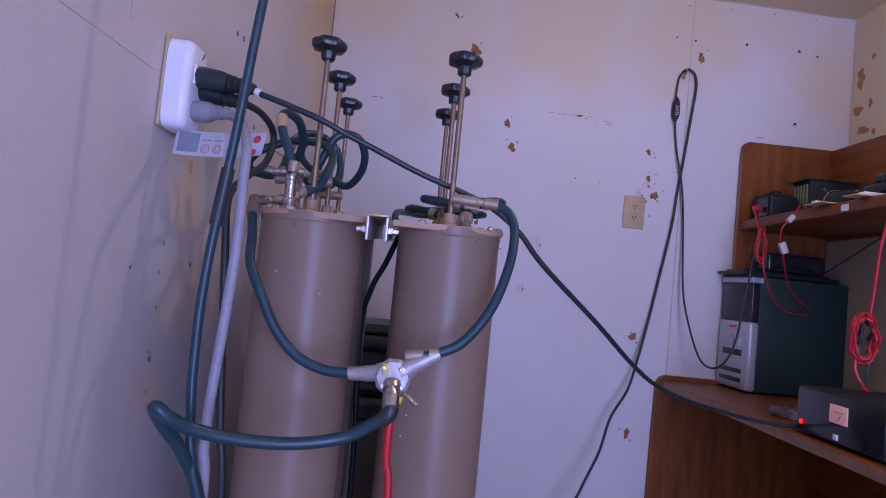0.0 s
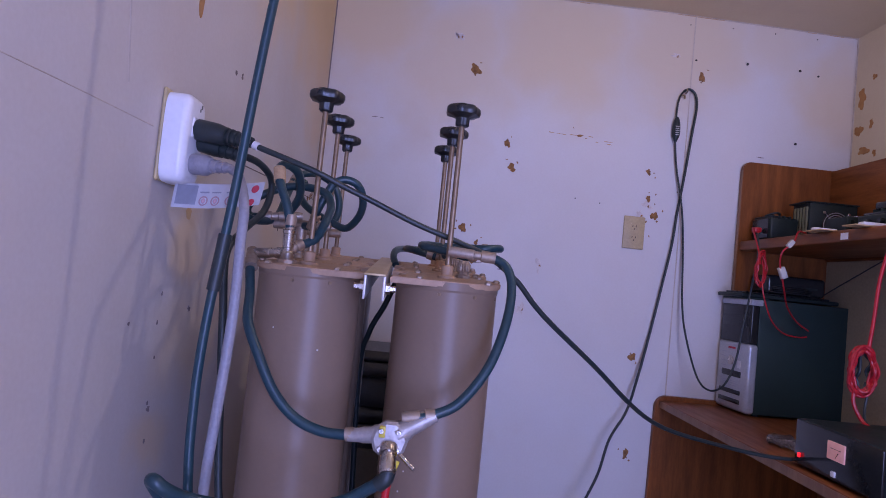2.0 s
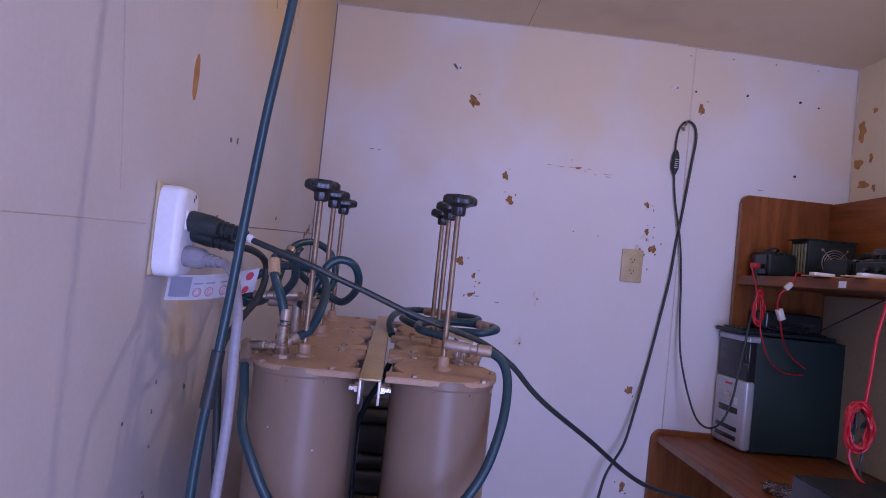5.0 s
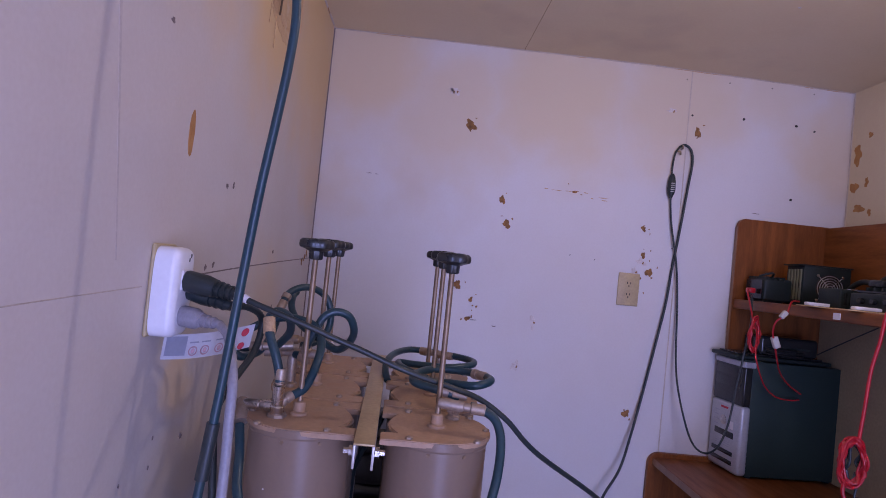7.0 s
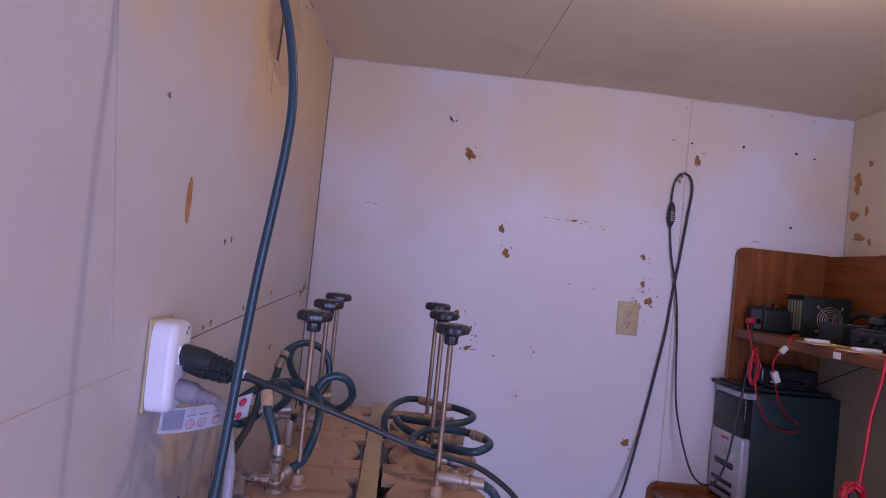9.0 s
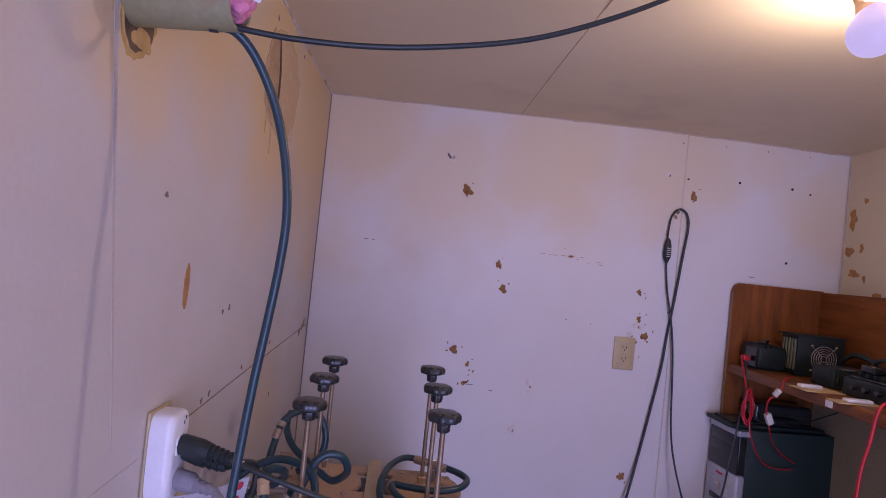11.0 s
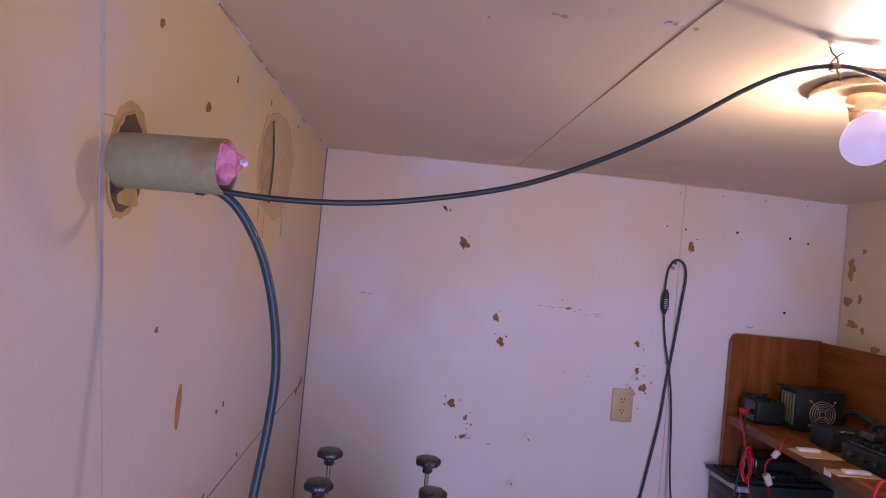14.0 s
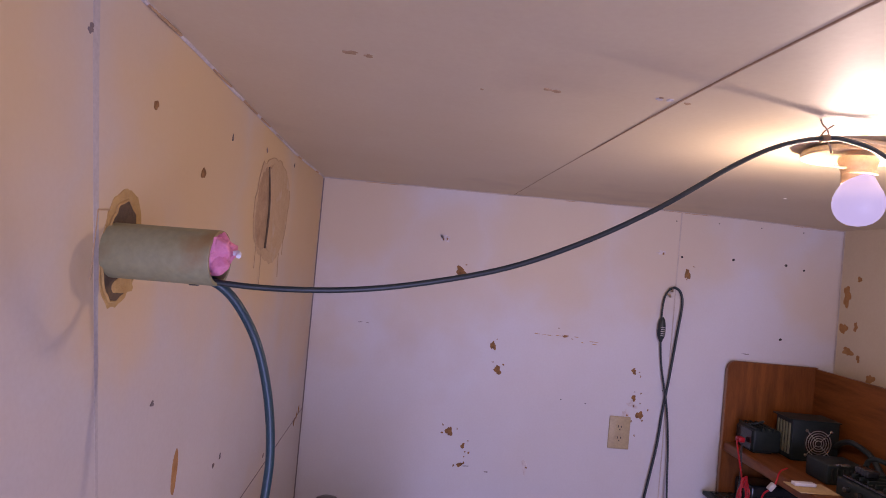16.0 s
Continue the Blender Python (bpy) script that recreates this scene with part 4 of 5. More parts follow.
part("shrink_sleeve", tube([(0.387, 0.588, 0.860), (0.385, 0.584, 0.848), (0.376, 0.586, 0.838)], 0.0100, 14), "cord", feed, "black shrink sleeve")
redlead = thing("red_lead", (0.40, 0.60, 0.0), "red insulated lead with a yellow sleeve from the divider", "wire")
part("wire", tube([(0.389, 0.597, 0.850), (0.386, 0.597, 0.824), (0.387, 0.600, 0.783), (0.393, 0.600, 0.742), (0.40, 0.60, 0.5), (0.40, 0.60, 0.01)], 0.0052, 12), "red", redlead)
part("sleeve", tube([(0.394, 0.600, 0.866), (0.391, 0.598, 0.857), (0.388, 0.597, 0.844)], 0.0066, 12), "yellow", redlead)

# looped jumpers over the left-hand lids
jumper("black jumper coax looped upright above the lids", [(0.211, 0.748, 1.124), (0.234, 0.768, 1.138), (0.244, 0.795, 1.171), (0.243, 0.832, 1.198), (0.230, 0.855, 1.220), (0.200, 0.871, 1.230), (0.165, 0.878, 1.230), (0.133, 0.876, 1.218), (0.108, 0.870, 1.201), (0.096, 0.872, 1.184), (0.102, 0.880, 1.172), (0.128, 0.890, 1.176)],
       0.0069, [((0.204, 0.742, 1.118), (0.8, 0.5, 0.6), 0.022, "worn"), ((0.112, 0.885, 1.174), (1, 0.15, 0.10), 0.075, "worn")])
riser = jumper("black jumper coax rising from the tee stem", [(0.202, 0.735, 1.150), (0.198, 0.736, 1.168), (0.190, 0.739, 1.190), (0.178, 0.745, 1.215), (0.171, 0.755, 1.238), (0.178, 0.772, 1.250), (0.192, 0.80, 1.240), (0.186, 0.85, 1.21), (0.16, 0.89, 1.18)],
               0.0069, [((0.202, 0.735, 1.140), (0, 0, 1), 0.03, "worn")])
part("tape_band", rod((0.176, 0.747, 1.219), (0.171, 0.757, 1.240), 0.0092, 14), "torn", riser, "tan tape round the cable")
jumper("black jumper coax looped upright behind the first", [(0.104, 0.830, 1.170), (0.116, 0.840, 1.164), (0.130, 0.890, 1.168), (0.134, 0.940, 1.186), (0.138, 0.968, 1.223), (0.145, 0.991, 1.260), (0.163, 1.014, 1.276), (0.186, 1.036, 1.277), (0.211, 1.050, 1.261), (0.224, 1.050, 1.230), (0.222, 1.045, 1.197), (0.205, 1.023, 1.175), (0.183, 1.000, 1.168)],
       0.0069, [((0.146, 0.994, 1.263), (-0.22, -0.55, -0.80), 0.036, "worn")])
jumper("black jumper coax looped over the rear lid", [(0.150, 1.060, 1.266), (0.145, 1.050, 1.254), (0.149, 1.034, 1.233), (0.168, 1.012, 1.211), (0.198, 0.992, 1.194), (0.226, 0.973, 1.182), (0.256, 0.954, 1.173), (0.280, 0.925, 1.194), (0.288, 0.895, 1.219), (0.279, 0.878, 1.243), (0.258, 0.870, 1.250), (0.239, 0.866, 1.241), (0.228, 0.866, 1.221), (0.214, 0.870, 1.190), (0.206, 0.885, 1.168), (0.190, 0.900, 1.166)],
       0.0069, [((0.214, 0.872, 1.186), (-0.35, 0.4, -0.8), 0.03, "worn")])
for k, (px, py) in enumerate([(0.185, 0.905), (0.180, 1.082)]):
    st = thing("lid_connector", (px, py, LID_Z), "nickel coax connector on the filter lid", "connector")
    part("stem", lathe([(0.013, deck(py) - LID_Z), (0.013, 0.007), (0.009, 0.009), (0.009, 0.055)], (px, py, LID_Z), (0, 0, 1), 18), "worn", st)
    part("arm", connector((px - 0.05, py, LID_Z + 0.058), (1, 0, 0.03), 0.1, 0.0085), "worn", st)

# flat looped jumpers over the right-hand lids
jumper("black jumper coax coiled flat over the lid", [(0.478, 0.820, 1.136), (0.436, 0.824, 1.144), (0.402, 0.843, 1.149), (0.404, 0.890, 1.154), (0.434, 0.936, 1.157), (0.486, 0.936, 1.159), (0.522, 0.908, 1.159), (0.534, 0.873, 1.159), (0.522, 0.844, 1.157), (0.498, 0.834, 1.153), (0.458, 0.860, 1.149), (0.440, 0.888, 1.139)],
       0.0069, [((0.508, 0.921, 1.159), (0.55, -0.62, 0.0), 0.034, "worn"), ((0.446, 0.822, 1.143), (0.9, -0.05, -0.12), 0.045, "worn")])
jumper("black jumper coax coiled flat over the rear lid", [(0.352, 1.007, 1.116), (0.345, 1.032, 1.132), (0.347, 1.067, 1.146), (0.362, 1.127, 1.154), (0.396, 1.174, 1.157), (0.456, 1.142, 1.158), (0.502, 1.102, 1.159), (0.522, 1.062, 1.158), (0.503, 1.022, 1.155), (0.457, 1.004, 1.152), (0.400, 1.018, 1.150), (0.370, 1.024, 1.150), (0.378, 0.982, 1.148), (0.404, 0.956, 1.142), (0.440, 0.947, 1.134)],
       0.0069, [((0.414, 1.168, 1.157), (0.80, -0.62, 0.01), 0.085, "worn"), ((0.410, 0.954, 1.141), (0.9, -0.2, -0.2), 0.04, "worn")])
for k, (px, py) in enumerate([(0.470, 0.810), (0.464, 0.985), (0.459, 1.150)]):
    st = thing("lid_connector", (px, py, LID_Z), "nickel hex coax connector on the filter lid", "connector")
    part("stem", lathe([(0.012, -0.001), (0.012, 0.004), (0.009, 0.006), (0.009, 0.010)], (px, py, deck(py)), (0, 0, 1), 8), "worn", st, smooth=False)
    part("collar", lathe([(0.0095, 0.009), (0.0112, 0.011), (0.0112, 0.022), (0.0095, 0.024), (0.007, 0.028)], (px, py, deck(py)), (0, 0, 1), 36, 18, 0.10), "worn", st, "knurled nickel collar")

back = thing("rear_coax", (0.31, 1.05, 0.0), "thin black coax dropping between the filters", "cable")
part("cable", tube([(0.362, 0.918, 1.092), (0.343, 0.930, 1.04), (0.318, 0.955, 0.985), (0.304, 0.995, 0.90), (0.315, 1.02, 0.6), (0.32, 1.02, 0.01)], 0.0052, 12), "cord", back)

# dark folded sheet on an added carton, coloured dark for the deep shadow behind the filters
carton = whole("carton", box((0.10, 1.49, 0.0), (0.46, 1.80, 0.62), 0.006), "shadow_carton", "added carton painted shadow-dark behind the filters", "box")
z0 = 0.62
for k, h in enumerate((0.062, 0.048, 0.082, 0.040, 0.030)):
    bm = box((0.11 + 0.006 * (k % 2), 1.50 + 0.008 * ((k * 2) % 3), z0 + 0.0002), (0.455 - 0.01 * (k % 3), 1.78, z0 + h - 0.0006))
    bmesh.ops.subdivide_edges(bm, edges=list(bm.edges), cuts=14, use_grid_fill=True)
    for v in bm.verts:
        s_ = (v.co.z - z0) / h
        if v.co.y < 1.52:
            v.co.y += 0.010 * noise.noise(Vector((v.co.x * 7, v.co.z * 30, 3 * k))) + 0.012 * (2 * s_ - 1) ** 2
        if 0.05 < s_ < 0.95:
            v.co.z += 0.007 * noise.noise(Vector((v.co.x * 5, v.co.y * 6, 9 * k)))
    whole("folded_sheet", bm, "cloth", "folded black plastic sheet stacked on a carton", "sheet", "folded black sheets")
    z0 += h


# ---- cord hung on the north wall ----
hung = thing("hung_cord", (1.293, 1.985, 1.86), "black cord with an inline plug hung on a nail", "cord")
part("cable", tube([(1.291, 1.990, 1.872), (1.276, 1.988, 1.845), (1.269, 1.986, 1.79), (1.271, 1.986, 1.700), (1.284, 1.986, 1.589), (1.311, 1.976, 1.446), (1.330, 1.981, 1.304), (1.334, 1.959, 1.100), (1.341, 1.921, 0.982), (1.370, 1.876, 0.854), (1.392, 1.825, 0.822), (1.418, 1.785, 0.851), (1.450, 1.788, 0.927), (1.470, 1.795, 1.038), (1.492, 1.800, 1.173), (1.505, 1.80, 1.27), (1.512, 1.82, 1.343), (1.535, 1.86, 1.36)], 0.0034, 12), "cord", hung)
part("cable", tube([(1.291, 1.990, 1.872), (1.312, 1.990, 1.880), (1.334, 1.989, 1.862), (1.341, 1.986, 1.815), (1.332, 1.986, 1.720), (1.316, 1.988, 1.550), (1.303, 1.992, 1.425), (1.290, 1.986, 1.300), (1.263, 1.985, 1.133), (1.235, 1.985, 0.969), (1.199, 1.963, 0.827), (1.159, 1.934, 0.710), (1.098, 1.906, 0.614), (1.058, 1.871, 0.506), (1.001, 1.836, 0.401), (0.93, 1.79, 0.25), (0.9, 1.7, 0.02), (1.0, 1.5, 0.008)], 0.0046, 12), "cord", hung)
part("inline_plug", lathe([(0.005, 0), (0.008, 0.008), (0.013, 0.020), (0.0145, 0.034), (0.0135, 0.055), (0.0135, 0.062), (0.010, 0.080), (0.005, 0.090)], (1.2712, 1.984, 1.680), (0, 0, 1), 18), "cord", hung)
for k in range(5):
    part("rib", box((1.264, 1.9685, 1.702 + 0.0075 * k), (1.278, 1.973, 1.7045 + 0.0075 * k), 0.001), "nylon", hung)
nail = thing("wall_hook", (1.30, 2.0, 1.868), "bent brass cup hook in the panel wall", "hook")
part("wire", tube([(1.302, 2.002, 1.866), (1.300, 1.984, 1.866), (1.297, 1.974, 1.866), (1.295, 1.972, 1.876)], 0.0026, 8), "brass", nail)
part("tie", tube([(1.282, 1.994, 1.856), (1.29, 1.980, 1.852), (1.297, 1.992, 1.846)], 0.0035, 8), "channel", nail)


# ---- desk with hutch along the east wall ----
DZ = 0.75
desk = thing("desk", (1.6, 1.3, 0.0), "cherry laminate desk with a tall hutch gable", "desk")
DX0, DX1, DY0 = 1.292, 1.90, 0.30
part("worktop", box((DX0, DY0, DZ - 0.026), (DX1, 1.978, DZ), 0.004), "wood_h", desk)
rounded = [(DX0 - 0.024, 0.0)]
for k in range(9):
    a = math.pi - (math.pi / 2) * k / 8
    rounded.append((DX0 + 0.024 + 0.040 * math.cos(a), 0.726 + 0.040 * math.sin(a)))
rounded += [(DX1, 0.766), (DX1, 0.0)]
gm = Matrix(((1, 0, 0, 0), (0, 0, 1, 0), (0, 1, 0, 0), (0, 0, 0, 1)))
part("gable", plate(rounded, 1.979, 1.997, gm, 0.0015), "wood_v", desk)
part("gable", box((DX0 + 0.01, DY0, 0), (DX1, DY0 + 0.018, DZ - 0.027)), "wood_v", desk)
part("back_rail", box((DX1 - 0.018, DY0 + 0.019, 0.3), (DX1, 1.977, DZ - 0.027)), "wood_h", desk)
part("edge_band", box((DX0 - 0.0015, DY0, DZ - 0.025), (DX0 + 0.0005, 1.977, DZ - 0.003)), "edge", desk)

hutch = thing("desk_hutch", (1.7, 1.3, DZ), "cherry laminate hutch shelf standing on the desk", "shelf")
HX0, HX1, HZ = 1.527, 1.862, 1.634
ho = [(HX0, DZ + 0.017)]
for k in range(9):
    a = math.pi - (math.pi / 2) * k / 8
    ho.append((HX0 + 0.028 + 0.028 * math.cos(a), HZ - 0.028 + 0.028 * math.sin(a)))
ho += [(HX1, HZ), (HX1, DZ + 0.017)]
part("gable", plate(ho, 1.976, 1.994, gm, 0.0015), "wood_v", hutch)
part("edge_band", box((HX0 - 0.002, 1.977, 0.80), (HX0 + 0.0005, 1.993, HZ - 0.03)), "edge", hutch)
part("gable", box((HX0, 0.42, DZ + 0.001), (HX1, 0.438, HZ), 0.002), "wood_v", hutch)
part("back_panel", box((HX1 - 0.010, 0.439, 1.30), (HX1 + 0.004, 1.9755, HZ - 0.004)), "wood_h", hutch)
SZ = 1.342
part("lower_back_board", box((HX1 - 0.004, 0.439, DZ + 0.002), (HX1 + 0.004, 1.9755, 1.299)), "board", hutch)
part("shelf_board", box((HX0 + 0.004, 0.439, SZ - 0.034), (HX1 - 0.011, 1.9755, SZ), 0.005, 3), "wood_h", hutch)
part("price_tag", box((HX0 + 0.0015, 1.412, SZ - 0.028), (HX0 + 0.0032, 1.440, SZ - 0.010)), "paper", hutch)

# computer tower
PCR = pose(1.508, 1.815, DZ, 0, 0, 5)
tower = thing("computer_tower", (1.508, 1.815, DZ), "black computer tower with a silver lower front", "computer")
PW, PH, PD = 0.172, 0.392, 0.385
part("case", box((0.030, 0.003, 0.006), (PD, PW - 0.003, PH - 0.004), 0.003, 2, PCR), "pc", tower)
part("upper_front", box((0.0, 0.0, 0.236), (0.030, PW, PH - 0.024), 0.006, 3, PCR), "gloss", tower)
part("trim_strip", box((-0.002, -0.001, PH - 0.026), (0.040, PW + 0.001, PH - 0.006), 0.004, 3, PCR), "silver", tower)
part("top_cap", box((0.0, 0.0, PH - 0.006), (0.06, PW, PH), 0.002, 2, PCR), "pc", tower)
lower = part("lower_front", box((-0.003, -0.002, 0.006), (0.034, PW + 0.002, 0.236), 0.012, 4, PCR), "silver", tower, "silver plastic lower front")
part("drive_lid", box((-0.001, 0.012, 0.330), (0.004, PW - 0.012, 0.360), 0.001, 2, PCR), "gloss", tower)
part("drive_lid", box((-0.001, 0.012, 0.292), (0.004, PW - 0.012, 0.324), 0.001, 2, PCR), "gloss", tower)
part("power_button", lathe([(0.016, 0), (0.016, 0.003), (0.012, 0.005), (0.002, 0.0052)], PCR @ Vector((-0.0025, 0.092, 0.172)), PCR.to_3x3() @ Vector((-1, 0, 0)), 24), "steel", lower)
for z, y0b, y1b, h in ((0.118, 0.030, 0.140, 0.022), (0.060, 0.028, 0.150, 0.016), (0.030, 0.028, 0.150, 0.016)):
    part("port_recess", box((-0.0045, y0b, z), (0.002, y1b, z + h), 0.003, 2, PCR), "gloss", lower)
part("badge", box((-0.0042, 0.070, 0.212), (-0.002, 0.110, 0.219), m=PCR), "print_r", lower)
part("badge", box((-0.0042, 0.035, 0.150), (-0.002, 0.052, 0.176), m=PCR), "paper", lower)
for k in range(4):
    part("print_bar", box((-0.0040, 0.118, 0.150 + 0.016 * k), (-0.002, 0.146, 0.1525 + 0.016 * k), m=PCR), "print_g", lower)
for k in range(3):
    part("print_bar", box((-0.0040, 0.05, 0.088 + 0.007 * k), (-0.002, 0.13, 0.090 + 0.007 * k), m=PCR), "print_g", lower)
for dx in (0.05, 0.34):
    for dy in (0.02, PW - 0.02):
        part("foot", lathe([(0.012, 0), (0.012, 0.0062)], PCR @ Vector((dx, dy, 0)), (0, 0, 1), 12), "matt", tower)

# keyboard and router on the tower
kz = DZ + PH
kbm = pose(1.497, 1.832, kz, 0, 0, 3)
kb = thing("keyboard", (1.50, 1.83, kz), "slim black keyboard lying on the computer tower", "keyboard")
part("tray", box((-0.02, 0.0, 0.0), (0.33, 0.150, 0.014), 0.005, 3, kbm), "matt", kb)
rows = []
for r_ in range(5):
    for c_ in range(14):
        rows.append(box((0.0 + 0.022 * c_, 0.015 + 0.024 * r_, 0.0142), (0.019 + 0.022 * c_, 0.036 + 0.024 * r_, 0.020), 0.0015, 1, kbm))
part("keys", join(*rows), "gloss", kb)
router = thing("router_box", (1.70, 1.93, kz + 0.02), "flat black router box stacked on the keyboard", "router")
part("shell", box((1.575, 1.855, kz + 0.0205), (1.78, 1.965, kz + 0.085), 0.012, 4), "gloss", router)
part("vent", box((1.60, 1.8535, kz + 0.045), (1.75, 1.856, kz + 0.052)), "matt", router)
tangle = thing("coiled_lead", (1.66, 1.85, kz + 0.02), "thin black lead coiled loosely on the keyboard", "cable")
pts = []
for k in range(40):
    a = k * 0.63
    pts.append((1.655 + 0.062 * math.cos(a) + 0.008 * math.sin(k), 1.850 - 0.028 * math.sin(a), kz + 0.024 + 0.0006 * k))
part("cable", tube(pts, 0.0032, 8, 4), "gloss", tangle)

slack = thing("slack_lead", (1.80, 1.86, kz), "thin black lead slanting from the tower to the shelf", "cable")
part("cable", tube([(1.79, 1.90, kz + 0.024), (1.80, 1.87, kz + 0.045), (1.82, 1.74, kz + 0.115), (1.83, 1.64, kz + 0.164)], 0.0021, 8), "cord", slack)

# shelf things
inverter = thing("power_inverter", (1.62, 1.88, SZ), "small black power inverter on the hutch shelf", "inverter")
im = pose(1.562, 1.842, SZ, 0, 0, 0)
part("body", box((0, 0, 0.004), (0.100, 0.112, 0.082), 0.010, 3, im), "matt", inverter)
for k in range(4):
    part("fin", box((0.008 + 0.019 * k, -0.002, 0.076), (0.014 + 0.019 * k, 0.114, 0.087), 0.001, 1, im), "matt", inverter)
part("foot", box((0.008, 0.01, 0), (0.072, 0.105, 0.005), m=im), "matt", inverter)
part("end_plate", box((-0.003, 0.006, 0.008), (0.001, 0.106, 0.076), 0.002, 1, im), "gloss", inverter)
part("lead", tube([im @ Vector(q) for q in ((0.01, 0.05, 0.087), (0.03, 0.03, 0.098), (0.06, 0.05, 0.100), (0.078, 0.09, 0.087))], 0.004, 8), "cord", inverter)

psu = thing("computer_power_supply", (1.66, 1.66, SZ), "black computer power supply with a chrome fan grille", "power supply")
pm = pose(1.667, 1.795, SZ, 0, 0, -2)
part("body", box((0, 0, 0.001), (0.158, 0.100, 0.136), 0.003, 2, pm), "matt", psu)
for k in range(5):
    part("side_rib", box((-0.004, 0.010 + 0.017 * k, 0.018), (0.0015, 0.020 + 0.017 * k, 0.122), 0.002, 1, pm), "olive", psu)
part("top_flange", box((-0.012, -0.004, 0.1345), (0.161, 0.104, 0.1385), m=pm), "matt", psu)
fc = Vector((0.088, -0.003, 0.064))
grille = part("fan_grille", join(*[tube([pm @ (fc + Vector((r_ * math.cos(a), 0, r_ * math.sin(a)))) for a in [2 * math.pi * k / 28 for k in range(28)]], 0.0014, 6, 2, True) for r_ in (0.010, 0.018, 0.026, 0.034, 0.042)]), "chrome", psu, "chrome ring fan grille")
part("fan_well", lathe([(0.047, 0), (0.047, 0.002)], pm @ (fc + Vector((0, 0.004, 0))), pm.to_3x3() @ Vector((0, -1, 0)), 32), "dark", psu)
for a in (45, 135, 225, 315):
    d = Vector((math.cos(radians(a)), 0, math.sin(radians(a))))
    part("grille_arm", rod(pm @ (fc + d * 0.010), pm @ (fc + d * 0.058), 0.0013, 6), "chrome", grille)
    part("screw", lathe([(0.005, 0), (0.005, 0.002), (0.003, 0.004)], pm @ (fc + d * 0.058 + Vector((0, 0.002, 0))), pm.to_3x3() @ Vector((0, -1, 0)), 10), "steel", psu)
part("cable_bundle", tube([(1.815, 1.795, SZ + 0.055), (1.812, 1.75, SZ + 0.085), (1.812, 1.70, SZ + 0.095), (1.822, 1.64, SZ + 0.075), (1.815, 1.58, SZ + 0.035), (1.80, 1.53, SZ + 0.015)], 0.009, 12), "cord", psu)

vent = thing("vented_box", (1.68, 1.61, SZ), "small black vented electronics box on the shelf", "electronics")
part("shell", box((1.632, 1.565, SZ + 0.001), (1.752, 1.665, SZ + 0.062), 0.006, 3), "matt", vent)
for k in range(6):
    part("louvre", box((1.645 + 0.017 * k, 1.562, SZ + 0.015), (1.653 + 0.017 * k, 1.566, SZ + 0.050), 0.001, 1), "gloss", vent)
part("foil_strip", box((1.66, 1.5615, SZ + 0.060), (1.70, 1.575, SZ + 0.0635)), "chrome", vent)

case_ = thing("radio_unit", (1.70, 1.36, SZ), "black mobile radio unit lying on the shelf", "radio")
rm = pose(1.622, 1.275, SZ, 0, 0, 2)
part("body", box((0, 0, 0.001), (0.17, 0.225, 0.052), 0.006, 3, rm), "matt", case_)
part("top_cover", box((0.01, 0.01, 0.052), (0.16, 0.215, 0.060), 0.003, 2, rm), "gloss", case_)
for k in range(7):
    part("fin", box((0.02, 0.02 + 0.028 * k, 0.060), (0.15, 0.026 + 0.028 * k, 0.070), 0.001, 1, rm), "matt", case_)
part("mic_clip", box((0.03, 0.15, 0.070), (0.07, 0.20, 0.092), 0.006, 3, rm), "gloss", case_)
part("handle", tube([rm @ Vector(q) for q in ((0.10, 0.23, 0.02), (0.105, 0.25, 0.06), (0.11, 0.235, 0.10), (0.115, 0.18, 0.105), (0.12, 0.12, 0.075))], 0.007, 12), "matt", case_)
for k in range(4):
    part("knob", lathe([(0.008, 0), (0.007, 0.012)], rm @ Vector((-0.001, 0.04 + 0.045 * k, 0.03)), rm.to_3x3() @ Vector((-1, 0, 0)), 14), "gloss", case_)
case2 = thing("black_case", (1.72, 1.05, SZ), "black plastic equipment case on the shelf", "case")
part("shell", box((1.58, 0.98, SZ + 0.001), (1.80, 1.20, SZ + 0.075), 0.010, 3), "matt", case2)
part("lid", box((1.585, 0.985, SZ + 0.0755), (1.795, 1.195, SZ + 0.092), 0.006, 3), "gloss", case2)

env = thing("envelope", (1.555, 1.50, SZ), "manila envelope sticking out over the shelf edge", "envelope")
part("sheet", box((1.500, 1.480, SZ + 0.0005), (1.615, 1.562, SZ + 0.003)), "manila", env)
pap = thing("white_card", (1.55, 1.55, SZ), "folded white card on the manila envelope", "card")
part("fold", box((1.514, 1.526, SZ + 0.0035), (1.578, 1.548, SZ + 0.013), 0.002), "paper", pap)
pap2 = thing("white_card", (1.55, 1.38, SZ), "white folded card at the shelf edge", "card")
part("fold", box((1.520, 1.342, SZ + 0.004), (1.590, 1.366, SZ + 0.013), 0.003), "paper", pap2)
env2 = thing("envelope", (1.54, 1.40, SZ), "torn manila paper scrap under a white card", "envelope")
part("sheet", box((1.492, 1.334, SZ + 0.0005), (1.610, 1.385, SZ + 0.0035)), "manila", env2)


# red wiring from the shelf
def hank(c, ru, rv, turns, r, mat, seed, tilt):
    rnd = random.Random(seed)
    pts = []
    for k in range(turns * 12):
        a = 2 * math.pi * k / 12
        s = 1 + 0.13 * math.sin(k * 0.37 + seed)
        pts.append(Vector(c) + Vector((ru * s * math.cos(a) * math.cos(tilt) + rnd.uniform(-0.004, 0.004), ru * s * math.cos(a) * math.sin(tilt) + rnd.uniform(-0.008, 0.008), rv * s * math.sin(a))))
    return tube(pts, r, 8, 4)


